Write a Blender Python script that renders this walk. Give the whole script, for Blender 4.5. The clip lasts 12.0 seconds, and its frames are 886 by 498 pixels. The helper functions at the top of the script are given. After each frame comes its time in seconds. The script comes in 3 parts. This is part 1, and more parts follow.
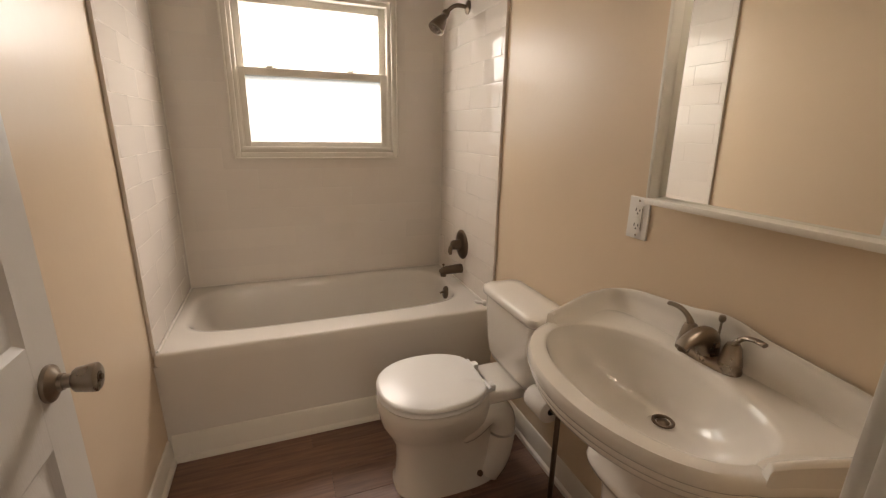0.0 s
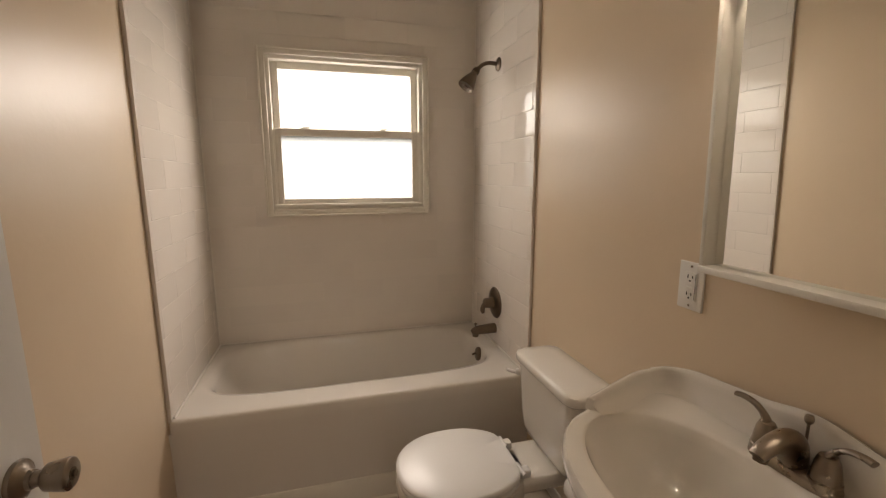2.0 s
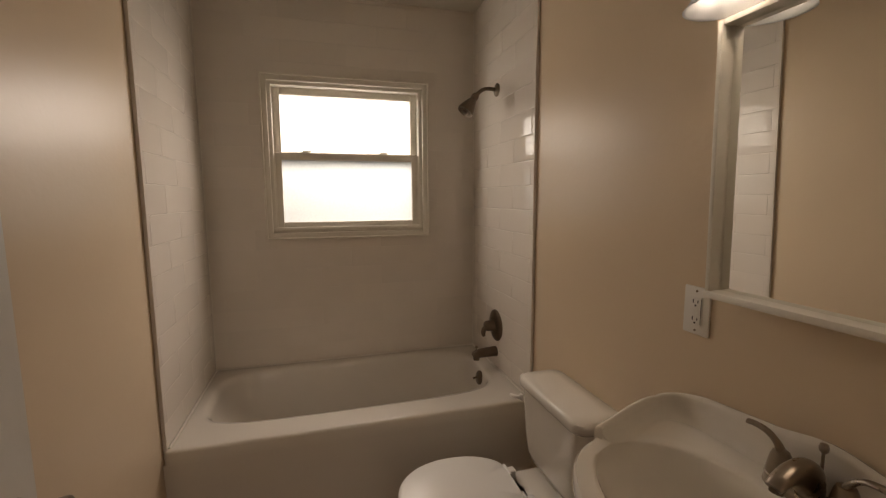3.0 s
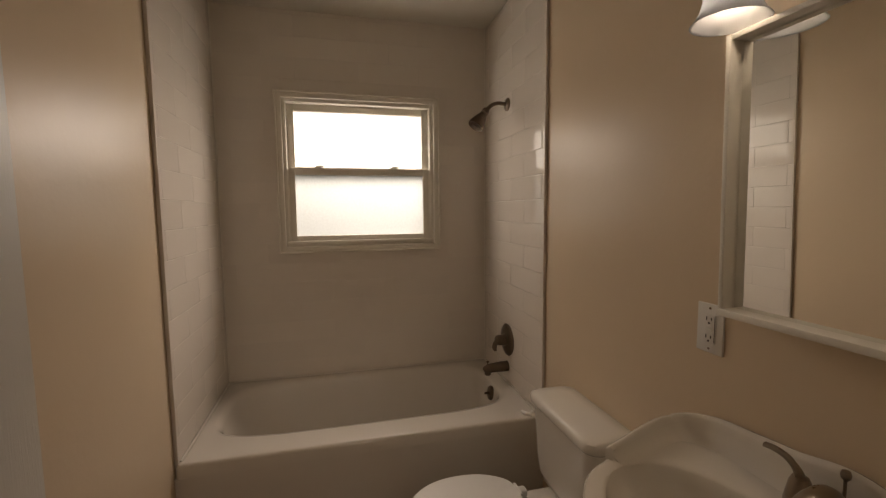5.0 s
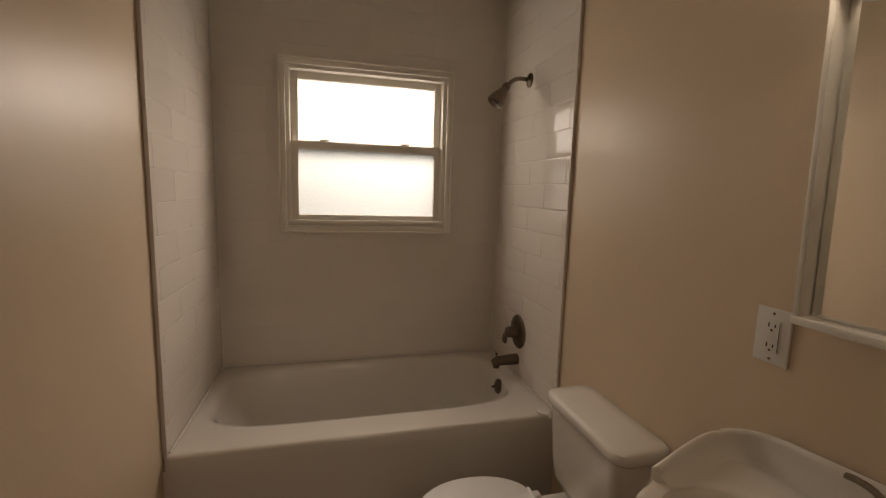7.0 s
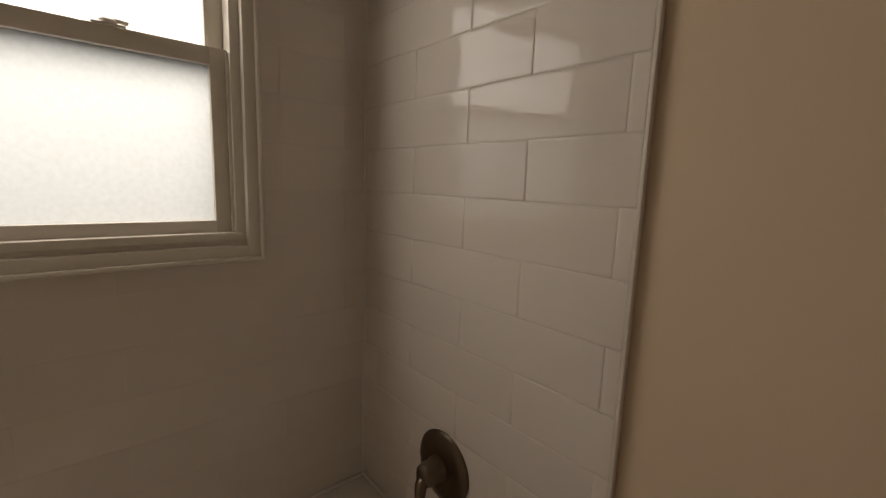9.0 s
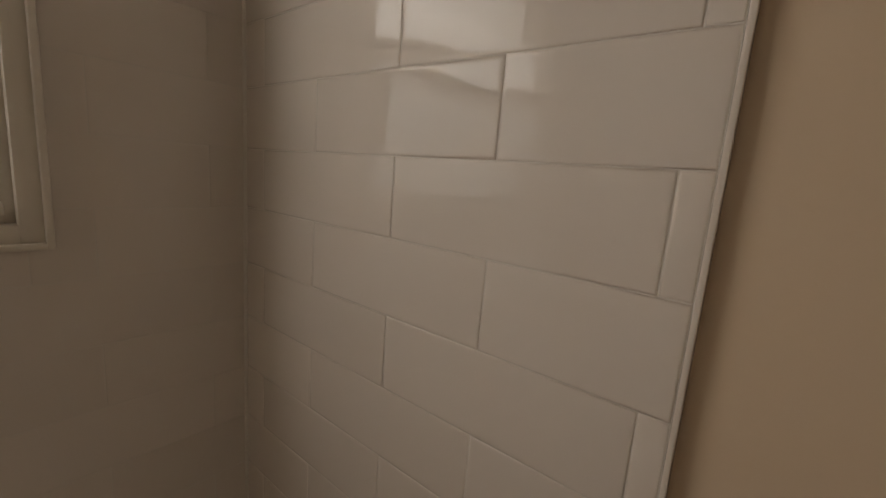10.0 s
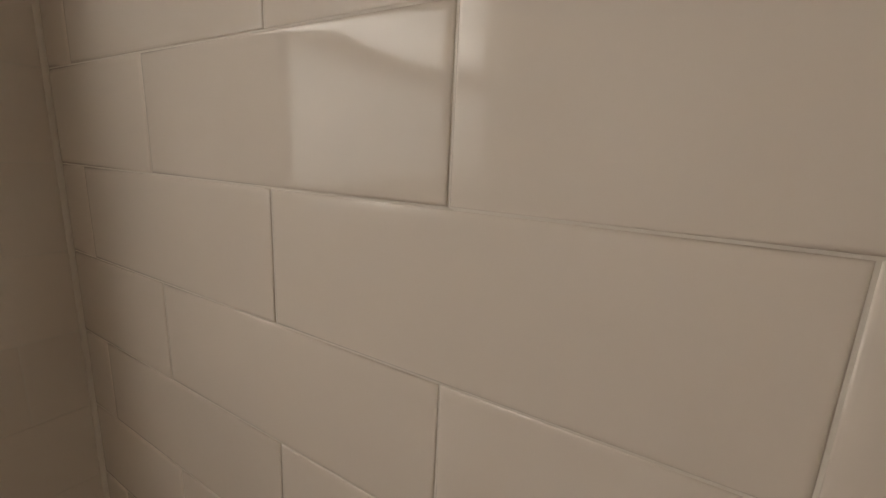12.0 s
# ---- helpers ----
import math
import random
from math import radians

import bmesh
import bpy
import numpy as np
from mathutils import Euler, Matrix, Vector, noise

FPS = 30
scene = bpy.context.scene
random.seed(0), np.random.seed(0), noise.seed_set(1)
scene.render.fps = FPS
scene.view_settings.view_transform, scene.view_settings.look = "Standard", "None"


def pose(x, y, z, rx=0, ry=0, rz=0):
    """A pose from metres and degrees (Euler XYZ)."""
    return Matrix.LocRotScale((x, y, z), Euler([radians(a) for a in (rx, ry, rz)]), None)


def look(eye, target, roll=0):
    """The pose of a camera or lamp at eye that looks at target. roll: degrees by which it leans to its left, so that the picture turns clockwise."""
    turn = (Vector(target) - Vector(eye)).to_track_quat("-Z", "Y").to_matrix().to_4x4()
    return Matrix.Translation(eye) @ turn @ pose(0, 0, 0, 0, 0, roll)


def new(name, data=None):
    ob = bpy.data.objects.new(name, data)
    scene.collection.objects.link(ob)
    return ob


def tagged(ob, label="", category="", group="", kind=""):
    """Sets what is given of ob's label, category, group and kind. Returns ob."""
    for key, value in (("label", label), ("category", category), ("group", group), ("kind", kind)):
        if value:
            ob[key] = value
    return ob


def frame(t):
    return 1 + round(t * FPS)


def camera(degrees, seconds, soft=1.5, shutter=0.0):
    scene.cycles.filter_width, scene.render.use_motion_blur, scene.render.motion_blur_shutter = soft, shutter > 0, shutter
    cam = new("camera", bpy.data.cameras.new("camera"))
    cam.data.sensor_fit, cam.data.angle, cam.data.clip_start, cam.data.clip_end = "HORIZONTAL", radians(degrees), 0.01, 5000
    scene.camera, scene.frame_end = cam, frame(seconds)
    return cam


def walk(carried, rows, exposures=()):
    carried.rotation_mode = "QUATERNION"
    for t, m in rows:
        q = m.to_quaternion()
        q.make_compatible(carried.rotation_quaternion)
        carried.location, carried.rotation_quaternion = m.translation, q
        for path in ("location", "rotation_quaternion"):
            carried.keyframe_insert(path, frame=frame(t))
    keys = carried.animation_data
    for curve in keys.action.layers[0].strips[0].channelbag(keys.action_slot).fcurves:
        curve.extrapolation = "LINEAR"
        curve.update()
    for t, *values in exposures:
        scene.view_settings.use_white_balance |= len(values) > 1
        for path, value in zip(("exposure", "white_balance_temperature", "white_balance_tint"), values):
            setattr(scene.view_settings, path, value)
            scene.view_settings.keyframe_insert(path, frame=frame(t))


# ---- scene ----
cam = camera(92.5, 12.0, soft=1.25)
PATH = [
    (0, (0.495, -0.193, 1.346), (1.18, 1.606, 0.804), 1.1),
    (0.5, (0.509, -0.135, 1.36), (0.997, 1.749, 0.899), 1.8),
    (1, (0.556, -0.108, 1.348), (0.98, 1.782, 0.851), 0.4),
    (1.5, (0.567, -0.105, 1.345), (1.044, 1.768, 0.83), 0.1),
    (2, (0.576, -0.103, 1.377), (1.093, 1.8, 1.047), -0.1),
    (2.5, (0.567, -0.103, 1.393), (1.171, 1.788, 1.154), -0.2),
    (3, (0.557, -0.093, 1.391), (1.096, 1.818, 1.153), -0.3),
    (4.8, (0.572, -0.101, 1.391), (1.066, 1.824, 1.167), -0.4),
    (5, (0.573, -0.096, 1.401), (1.05, 1.837, 1.218), -0.5),
    (5.5, (0.571, -0.073, 1.424), (1.004, 1.879, 1.354), 0.1),
    (6, (0.561, -0.06, 1.436), (0.982, 1.895, 1.401), 0.2),
    (6.5, (0.549, -0.054, 1.439), (0.97, 1.9, 1.389), 1.2),
    (6.7, (0.537, -0.042, 1.417), (0.984, 1.902, 1.27), 1.6),
    (8.3, (0.632, 0.868, 1.353), (1.551, 2.597, 0.949), 1.3),
    (8.5, (0.672, 0.968, 1.339), (1.746, 2.609, 0.949), 2.3),
    (9, (0.814, 1.242, 1.364), (2.11, 2.735, 1.062), 2.0),
    (9.5, (0.971, 1.399, 1.349), (2.466, 2.702, 1.093), 3.4),
    (10, (1.021, 1.466, 1.322), (2.56, 2.694, 0.973), 4.4),
    (10.5, (1.028, 1.516, 1.323), (2.641, 2.63, 0.926), 4.9),
    (11, (1.035, 1.533, 1.328), (2.748, 2.501, 0.969), 6.4),
    (11.5, (1.154, 1.581, 1.34), (2.865, 2.555, 0.991), 4.0),
    (12, (1.205, 1.591, 1.366), (2.876, 2.606, 0.942), 2.6),
]
EXPOSURES = [(0, 0.42, 6800, 12), (0.5, 0.3, 6800, 12), (1.5, 0.24, 6850, 12), (2, 0.08, 6900, 12), (2.5, -0.25, 7050, 12.5), (3, -0.57, 7300, 14), (5, -0.78, 7450, 14.5), (5.5, -0.84, 7450, 15), (6.7, -0.78, 7450, 15), (8.5, -0.85, 7050, 13), (9.5, -1.17, 6900, 12), (10.5, -0.68, 6850, 12), (12, -0.57, 6850, 11.5)]
walk(cam, [(t, look(eye, target, roll)) for t, eye, target, roll in PATH], EXPOSURES)

# ---- light ----
world = bpy.data.worlds.new("world")
scene.world = world
world.use_nodes = True
wn = world.node_tree.nodes
sky = wn.new("ShaderNodeTexSky")
sky.sky_type = "NISHITA"
sky.sun_disc = False
sky.dust_density = 4.0
sky.air_density = 0.7
sky.sun_elevation = radians(28)
sky.sun_rotation = radians(180)
world.node_tree.links.new(sky.outputs[0], wn["Background"].inputs[0])
wn["Background"].inputs[1].default_value = 0.07


def area_lamp(name, m, w, h, watts, colour):
    d = bpy.data.lights.new(name, "AREA")
    d.shape, d.size, d.size_y, d.energy, d.color = "RECTANGLE", w, h, watts, colour
    ob = new(name, d)
    ob.matrix_world = m
    return ob


# skylight falling in through the opening behind the two frosted panes
for lamp_z, lamp_h, watts in ((1.885, 0.19, 2.2), (1.700, 0.19, 2.5), (1.445, 0.30, 2.0)):
    area_lamp("daylight", pose(0.70, 2.405, lamp_z, -48, 0, 0), 0.74, lamp_h, watts, (1.0, 0.895, 0.83))
# the brighter part of the sky, high and to one side outside
area_lamp("daylight", pose(1.05, 2.91, 2.11, -54, 0, -30), 1.1, 0.8, 30.0, (1.0, 0.895, 0.83))
BULB = 75.0

# ---- plan, metres ----
W = 1.400            # tile face to tile face
PL, PR = -0.012, 1.412   # painted wall faces
YW = 2.240           # tiled wall with the window
YT = 1.512           # front edge of the tiling
YB = -0.095          # wall with the door, room side
FZ = 0.035           # floor
CZ = 2.403           # ceiling
RIM = 0.517          # top of the tub


# ---- materials ----
def mat(name, col, rough=0.5, metal=0.0, coat=0.0, col2=None, scale=8.0, bump=0.0, bump_scale=60.0, stretch=(1, 1, 1), rand=0.0, spec=0.5, trans=0.0, rough2=None, wave=0.0):
    m = bpy.data.materials.new(name)
    m.use_nodes = True
    n, l = m.node_tree.nodes, m.node_tree.links
    p = n["Principled BSDF"]
    p.inputs["Roughness"].default_value = rough
    p.inputs["Metallic"].default_value = metal
    p.inputs["Coat Weight"].default_value = coat
    p.inputs["Coat Roughness"].default_value = 0.03
    p.inputs["Specular IOR Level"].default_value = spec
    tc = n.new("ShaderNodeTexCoord")
    mp = n.new("ShaderNodeMapping")
    mp.inputs["Scale"].default_value = stretch
    l.new(tc.outputs["Object"], mp.inputs["Vector"])
    nz = n.new("ShaderNodeTexNoise")
    nz.inputs["Scale"].default_value = scale
    nz.inputs["Detail"].default_value = 5
    l.new(mp.outputs[0], nz.inputs["Vector"])
    ramp = n.new("ShaderNodeMix")
    ramp.data_type = "RGBA"
    c2 = col2 or tuple(c * 0.93 for c in col)
    ramp.inputs[6].default_value = (*col, 1)
    ramp.inputs[7].default_value = (*c2, 1)
    l.new(nz.outputs["Fac"], ramp.inputs[0])
    out = ramp.outputs[2]
    if rand:
        oi = n.new("ShaderNodeObjectInfo")
        hs = n.new("ShaderNodeHueSaturation")
        mr = n.new("ShaderNodeMapRange")
        mr.inputs[3].default_value, mr.inputs[4].default_value = 1 - rand, 1 + rand
        l.new(oi.outputs["Random"], mr.inputs[0])
        l.new(mr.outputs[0], hs.inputs["Value"])
        l.new(out, hs.inputs["Color"])
        out = hs.outputs[0]
    l.new(out, p.inputs["Base Color"])
    if rough2 is not None:
        rr = n.new("ShaderNodeMapRange")
        rr.inputs[3].default_value, rr.inputs[4].default_value = rough, rough2
        l.new(nz.outputs["Fac"], rr.inputs[0])
        l.new(rr.outputs[0], p.inputs["Roughness"])
    if bump:
        b = n.new("ShaderNodeBump")
        b.inputs["Strength"].default_value = bump
        b.inputs["Distance"].default_value = 0.002
        nb = n.new("ShaderNodeTexNoise")
        nb.inputs["Scale"].default_value = bump_scale
        nb.inputs["Detail"].default_value = 3
        l.new(mp.outputs[0], nb.inputs["Vector"])
        l.new(nb.outputs["Fac"], b.inputs["Height"])
        l.new(b.outputs[0], p.inputs["Normal"])
    return m


PAINT = mat("beige_wall_paint", (0.715, 0.583, 0.428), 0.285, col2=(0.685, 0.553, 0.403), scale=2.5, bump=0.30, bump_scale=48, rough2=0.34, spec=0.2)
CEIL = mat("ceiling_paint", (0.76, 0.72, 0.64), 0.75, scale=3, bump=0.3, bump_scale=90)
TILE = mat("white_glazed_tile", (0.785, 0.728, 0.66), 0.03, col2=(0.755, 0.695, 0.628), scale=6, bump=0.06, bump_scale=9, rand=0.02, rough2=0.07)
GROUT = mat("white_grout", (0.755, 0.715, 0.65), 0.8, scale=40, bump=0.2, bump_scale=400)
TRIMW = mat("white_trim_paint", (0.76, 0.72, 0.64), 0.4, scale=5, bump=0.12, bump_scale=60)
VINYL = mat("white_window_vinyl", (0.84, 0.80, 0.72), 0.35, col2=(0.72, 0.67, 0.58), scale=7)
DOORW = mat("door_white_paint", (0.72, 0.70, 0.66), 0.36, col2=(0.69, 0.67, 0.625), scale=3, bump=0.24, bump_scale=55, stretch=(1, 6, 0.35))
ENAMEL = mat("white_bathtub_enamel", (0.74, 0.70, 0.645), 0.10, col2=(0.71, 0.665, 0.60), scale=3, rough2=0.18, coat=0.3)
CHINA = mat("white_vitreous_china", (0.79, 0.755, 0.69), 0.05, col2=(0.77, 0.725, 0.655), scale=3, coat=0.5)
SEATW = mat("white_painted_seat", (0.86, 0.85, 0.825), 0.30, scale=4)
NICKEL = mat("brushed_nickel", (0.36, 0.305, 0.25), 0.22, metal=1.0, col2=(0.28, 0.235, 0.19), scale=30, rough2=0.36)
NICKELD = mat("dark_brushed_nickel", (0.20, 0.155, 0.115), 0.28, metal=1.0, col2=(0.15, 0.115, 0.085), scale=25, rough2=0.38)
BRONZE = mat("dark_bronze_metal", (0.10, 0.072, 0.052), 0.35, metal=1.0, scale=20)
DARK = mat("dark_hollow", (0.03, 0.024, 0.02), 0.7)
RUST = mat("rusty_bolt", (0.12, 0.06, 0.03), 0.7, scale=200)
PLASTIC = mat("white_plastic", (0.80, 0.775, 0.725), 0.3, scale=5)
PAPER = mat("white_tissue_paper", (0.78, 0.75, 0.70), 0.9, bump=0.3, bump_scale=150)
MIRROR = mat("mirror_silver", (0.86, 0.86, 0.83), 0.0, metal=1.0, col2=(0.86, 0.86, 0.83))
HALL = mat("hall_wall_paint", (0.78, 0.72, 0.62), 0.6, scale=3)
CAULK = mat("caulk_line", (0.75, 0.71, 0.645), 0.5, scale=20)


def plank_mat():
    m = mat("wood_look_vinyl", (0.30, 0.17, 0.112), 0.36, col2=(0.085, 0.043, 0.028), scale=5.0, stretch=(1.2, 16, 1), bump=0.25, bump_scale=30, rand=0.14, rough2=0.5)
    n, l = m.node_tree.nodes, m.node_tree.links
    oi = n.new("ShaderNodeObjectInfo")
    mul = n.new("ShaderNodeVectorMath")
    mul.operation = "MULTIPLY_ADD"
    mul.inputs[1].default_value = (7.1, 3.3, 1.0)
    mp = [x for x in n if x.type == "MAPPING"][0]
    tc = [x for x in n if x.type == "TEX_COORD"][0]
    l.new(oi.outputs["Random"], mul.inputs[0])
    l.new(tc.outputs["Object"], mul.inputs[2])
    l.new(mul.outputs[0], mp.inputs["Vector"])
    return m


PLANK = plank_mat()


def frosted(name, tint, low=0.88, pebble=140):
    m = bpy.data.materials.new(name)
    m.use_nodes = True
    n, l = m.node_tree.nodes, m.node_tree.links
    n.remove(n["Principled BSDF"])
    tr = n.new("ShaderNodeBsdfTranslucent")
    gl = n.new("ShaderNodeBsdfGlossy")
    gl.inputs["Roughness"].default_value = 0.15
    mx = n.new("ShaderNodeMixShader")
    mx.inputs[0].default_value = 0.06
    nz = n.new("ShaderNodeTexNoise")
    nz.inputs["Scale"].default_value = pebble
    c = n.new("ShaderNodeMix")
    c.data_type = "RGBA"
    c.inputs[6].default_value = (*[t * low for t in tint], 1)
    c.inputs[7].default_value = (*tint, 1)
    tc = n.new("ShaderNodeTexCoord")
    l.new(tc.outputs["Object"], nz.inputs["Vector"])
    l.new(nz.outputs["Fac"], c.inputs[0])
    l.new(c.outputs[2], tr.inputs["Color"])
    l.new(tr.outputs[0], mx.inputs[1])
    l.new(gl.outputs[0], mx.inputs[2])
    l.new(mx.outputs[0], n["Material Output"].inputs[0])
    return m


FROST = frosted("frosted_glass", (0.84, 0.88, 0.885))
# lower pane: its weaker daylight is put into the colour as a darker tint
FROST_LOW = frosted("frosted_glass_dimmed", (0.60, 0.64, 0.645), 0.82, 90)


def shade_mat():
    m = bpy.data.materials.new("alabaster_glass_shade")
    m.use_nodes = True
    n, l = m.node_tree.nodes, m.node_tree.links
    p = n["Principled BSDF"]
    p.inputs["Base Color"].default_value = (0.80, 0.80, 0.80, 1)
    p.inputs["Roughness"].default_value = 0.25
    tr = n.new("ShaderNodeBsdfTranslucent")
    tr.inputs["Color"].default_value = (0.82, 0.86, 0.92, 1)
    mx = n.new("ShaderNodeMixShader")
    mx.inputs[0].default_value = 0.50
    l.new(p.outputs[0], mx.inputs[1])
    l.new(tr.outputs[0], mx.inputs[2])
    l.new(mx.outputs[0], n["Material Output"].inputs[0])
    return m


SHADE = shade_mat()


def bulb_mat():
    m = bpy.data.materials.new("lit_bulb")
    m.use_nodes = True
    n, l = m.node_tree.nodes, m.node_tree.links
    n.remove(n["Principled BSDF"])
    e = n.new("ShaderNodeEmission")
    e.inputs[0].default_value = (1.0, 0.85, 0.69, 1)
    e.inputs[1].default_value = BULB
    l.new(e.outputs[0], n["Material Output"].inputs[0])
    return m


GLOW = bulb_mat()


# ---- mesh helpers ----
def finish(bm, smooth=40):
    bmesh.ops.recalc_face_normals(bm, faces=bm.faces)
    for f in bm.faces:
        f.smooth = True
    for e in bm.edges:
        if len(e.link_faces) == 2 and e.calc_face_angle(0) > radians(smooth):
            e.smooth = False


def part(name, bm, material, parent=None, label="", smooth=40):
    finish(bm, smooth)
    me = bpy.data.meshes.new(name)
    bm.to_mesh(me)
    bm.free()
    me.materials.append(material)
    ob = new(name, me)
    if parent:
        ob.parent = parent
    if label:
        ob["label"] = label
    return ob


def thing(name, label, category, at=(0, 0, 0), group="", kind=""):
    ob = new(name)
    ob.location = at
    ob.empty_display_size = 0.05
    return tagged(ob, label, category, group, kind)


def struct(name, bm, material, label, category, smooth=40):
    return tagged(part(name, bm, material, None, "", smooth), label, category, "", "structure")


def box(x0, x1, y0, y1, z0, z1, bev=0.0, seg=2, bm=None):
    b = bmesh.new()
    bmesh.ops.create_cube(b, size=1)
    bmesh.ops.transform(b, matrix=Matrix.Translation(((x0 + x1) / 2, (y0 + y1) / 2, (z0 + z1) / 2)) @ Matrix.Diagonal((x1 - x0, y1 - y0, z1 - z0, 1)), verts=b.verts)
    if bev:
        bmesh.ops.bevel(b, geom=b.edges[:], offset=bev, segments=seg, affect="EDGES", profile=0.5)
    return join(bm, b) if bm else b


def join(a, b):
    me = bpy.data.meshes.new("tmp")
    b.to_mesh(me)
    b.free()
    a.from_mesh(me)
    bpy.data.meshes.remove(me)
    return a


def loft(rings, close_first=False, close_last=False, closed=True):
    bm = bmesh.new()
    rows = [[bm.verts.new(p) for p in r] for r in rings]
    for a, b in zip(rows, rows[1:]):
        n = len(a)
        for i in range(n if closed else n - 1):
            j = (i + 1) % n
            bm.faces.new((a[i], a[j], b[j], b[i]))
    if close_first:
        bm.faces.new(rows[0])
    if close_last:
        bm.faces.new(rows[-1])
    return bm


def lathe(profile, m=Matrix(), n=32):
    """profile of (radius, height) turned about z, laid by m; radius 0 closes an end."""
    rings = []
    for r, h in profile:
        rings.append([m @ Vector((max(r, 1e-5) * math.cos(2 * math.pi * i / n), max(r, 1e-5) * math.sin(2 * math.pi * i / n), h)) for i in range(n)])
    bm = loft(rings)
    bmesh.ops.remove_doubles(bm, verts=bm.verts, dist=5e-5)
    return bm


def tube(points, radii, n=14, flat=1.0, up=(0, 0, 1)):
    """A round or flattened bar along points, closed at the ends."""
    pts = [Vector(p) for p in points]
    rings = []
    for i, p in enumerate(pts):
        d = (pts[min(i + 1, len(pts) - 1)] - pts[max(i - 1, 0)]).normalized()
        u = Vector(up)
        s = d.cross(u)
        if s.length < 1e-3:
            s = d.cross(Vector((1, 0, 0)))
        s.normalize()
        v = s.cross(d)
        r = radii[i] if isinstance(radii, (list, tuple)) else radii
        rings.append([p + s * r * math.cos(2 * math.pi * k / n) + v * r * flat * math.sin(2 * math.pi * k / n) for k in range(n)])
    return loft(rings, True, True)


def bend(points, steps=6):
    """Points of a smooth curve through the given ones."""
    p = [Vector(q) for q in points]
    p = [p[0] * 2 - p[1]] + p + [p[-1] * 2 - p[-2]]
    out = []
    for i in range(1, len(p) - 2):
        for k in range(steps):
            t = k / steps
            a, b, c, d = p[i - 1], p[i], p[i + 1], p[i + 2]
            out.append(0.5 * (2 * b + (c - a) * t + (2 * a - 5 * b + 4 * c - d) * t * t + (3 * b - a - 3 * c + d) * t ** 3))
    return out + [p[-2]]


def turned(axis):
    """The turn that carries z to the axis."""
    return Vector(axis).to_track_quat("Z", "Y").to_matrix().to_4x4()


# ---- the room's shell ----
T = 0.11
struct("wall_left", box(PL - T, PL, YB - 1.0, YW + 0.13, 0, CZ), PAINT, "smooth beige painted wall beside the bathroom door", "wall")
struct("wall_right", box(PR, PR + T, YB, YW + 0.13, 0, CZ), PAINT, "smooth beige painted wall behind toilet and sink", "wall")
# wall with the window, in four pieces round the opening
wx0, wx1, wz0, wz1 = 0.300, 1.106, 1.210, 1.984
bm = box(PL, wx0, YW + 0.012, YW + 0.13, 0, CZ)
box(wx1, PR, YW + 0.012, YW + 0.13, 0, CZ, bm=bm)
box(wx0, wx1, YW + 0.012, YW + 0.13, 0, wz0, bm=bm)
box(wx0, wx1, YW + 0.012, YW + 0.13, wz1, CZ, bm=bm)
struct("wall_window", bm, GROUT, "wall behind white tiling, with a window opening", "wall")
# wall with the door
DX0, DX1, DH = 0.040, 0.800, 2.075
bm = box(PL, DX0 - 0.02, YB - 0.115, YB, 0, CZ)
box(DX1 + 0.02, PR, YB - 0.115, YB, 0, CZ, bm=bm)
box(DX0 - 0.02, DX1 + 0.02, YB - 0.115, YB, DH + 0.02, CZ, bm=bm)
struct("wall_door", bm, PAINT, "beige painted wall with the doorway", "wall")
struct("ceiling", box(PL - T, PR + T, YB - 1.0, YW + 0.13, CZ, CZ + 0.1), CEIL, "matte off-white painted ceiling", "ceiling")
floor = struct("floor", box(PL - T, PR + T, YB - 1.0, YW + 0.13, FZ - 0.12, FZ - 0.004), DARK, "dark brown wood-look vinyl plank floor", "floor")
# hall outside the door, unseen; both openings are added to let in fill light
bm = box(PR, PR + T, YB - 0.16, YB - 0.002, 0, CZ)
box(PR, PR + T, YB - 1.0, YB - 0.86, 0, CZ, bm=bm)
box(PR, PR + T, YB - 0.86, YB - 0.16, 2.1, CZ, bm=bm)
struct("wall_hall_right", bm, HALL, "plain beige hall wall, unseen, with an opening added to let sky light in", "wall")
bm = box(PL, 0.62, YB - 1.0, YB - 0.9, 0, CZ)
box(1.34, PR, YB - 1.0, YB - 0.9, 0, CZ, bm=bm)
box(0.62, 1.34, YB - 1.0, YB - 0.9, 2.1, CZ, bm=bm)
struct("wall_hall_end", bm, HALL, "plain beige hall wall, unseen, with an opening added to let sky light in", "wall")

# door frame: jambs, head, stops, casing
bm = box(DX0 - 0.02, DX0, YB - 0.117, YB + 0.002, FZ, DH, 0.002)
box(DX1, DX1 + 0.02, YB - 0.117, YB + 0.002, FZ, DH, 0.002, bm=bm)
box(DX0 - 0.02, DX1 + 0.02, YB - 0.117, YB + 0.002, DH, DH + 0.02, 0.002, bm=bm)
box(DX1 - 0.012, DX1, YB - 0.075, YB - 0.040, FZ, DH, 0.002, bm=bm)
struct("door_frame", bm, TRIMW, "white painted wooden door frame", "door frame")
bm = box(DX1 + 0.004, DX1 + 0.062, YB, YB + 0.014, FZ, DH + 0.06, 0.004)
box(DX1 + 0.030, DX1 + 0.062, YB + 0.010, YB + 0.019, FZ, DH + 0.06, 0.004, bm=bm)
box(PL + 0.001, DX1 + 0.062, YB, YB + 0.014, DH + 0.004, DH + 0.062, 0.004, bm=bm)
struct("trim", bm, TRIMW, "white painted door casing", "trim")


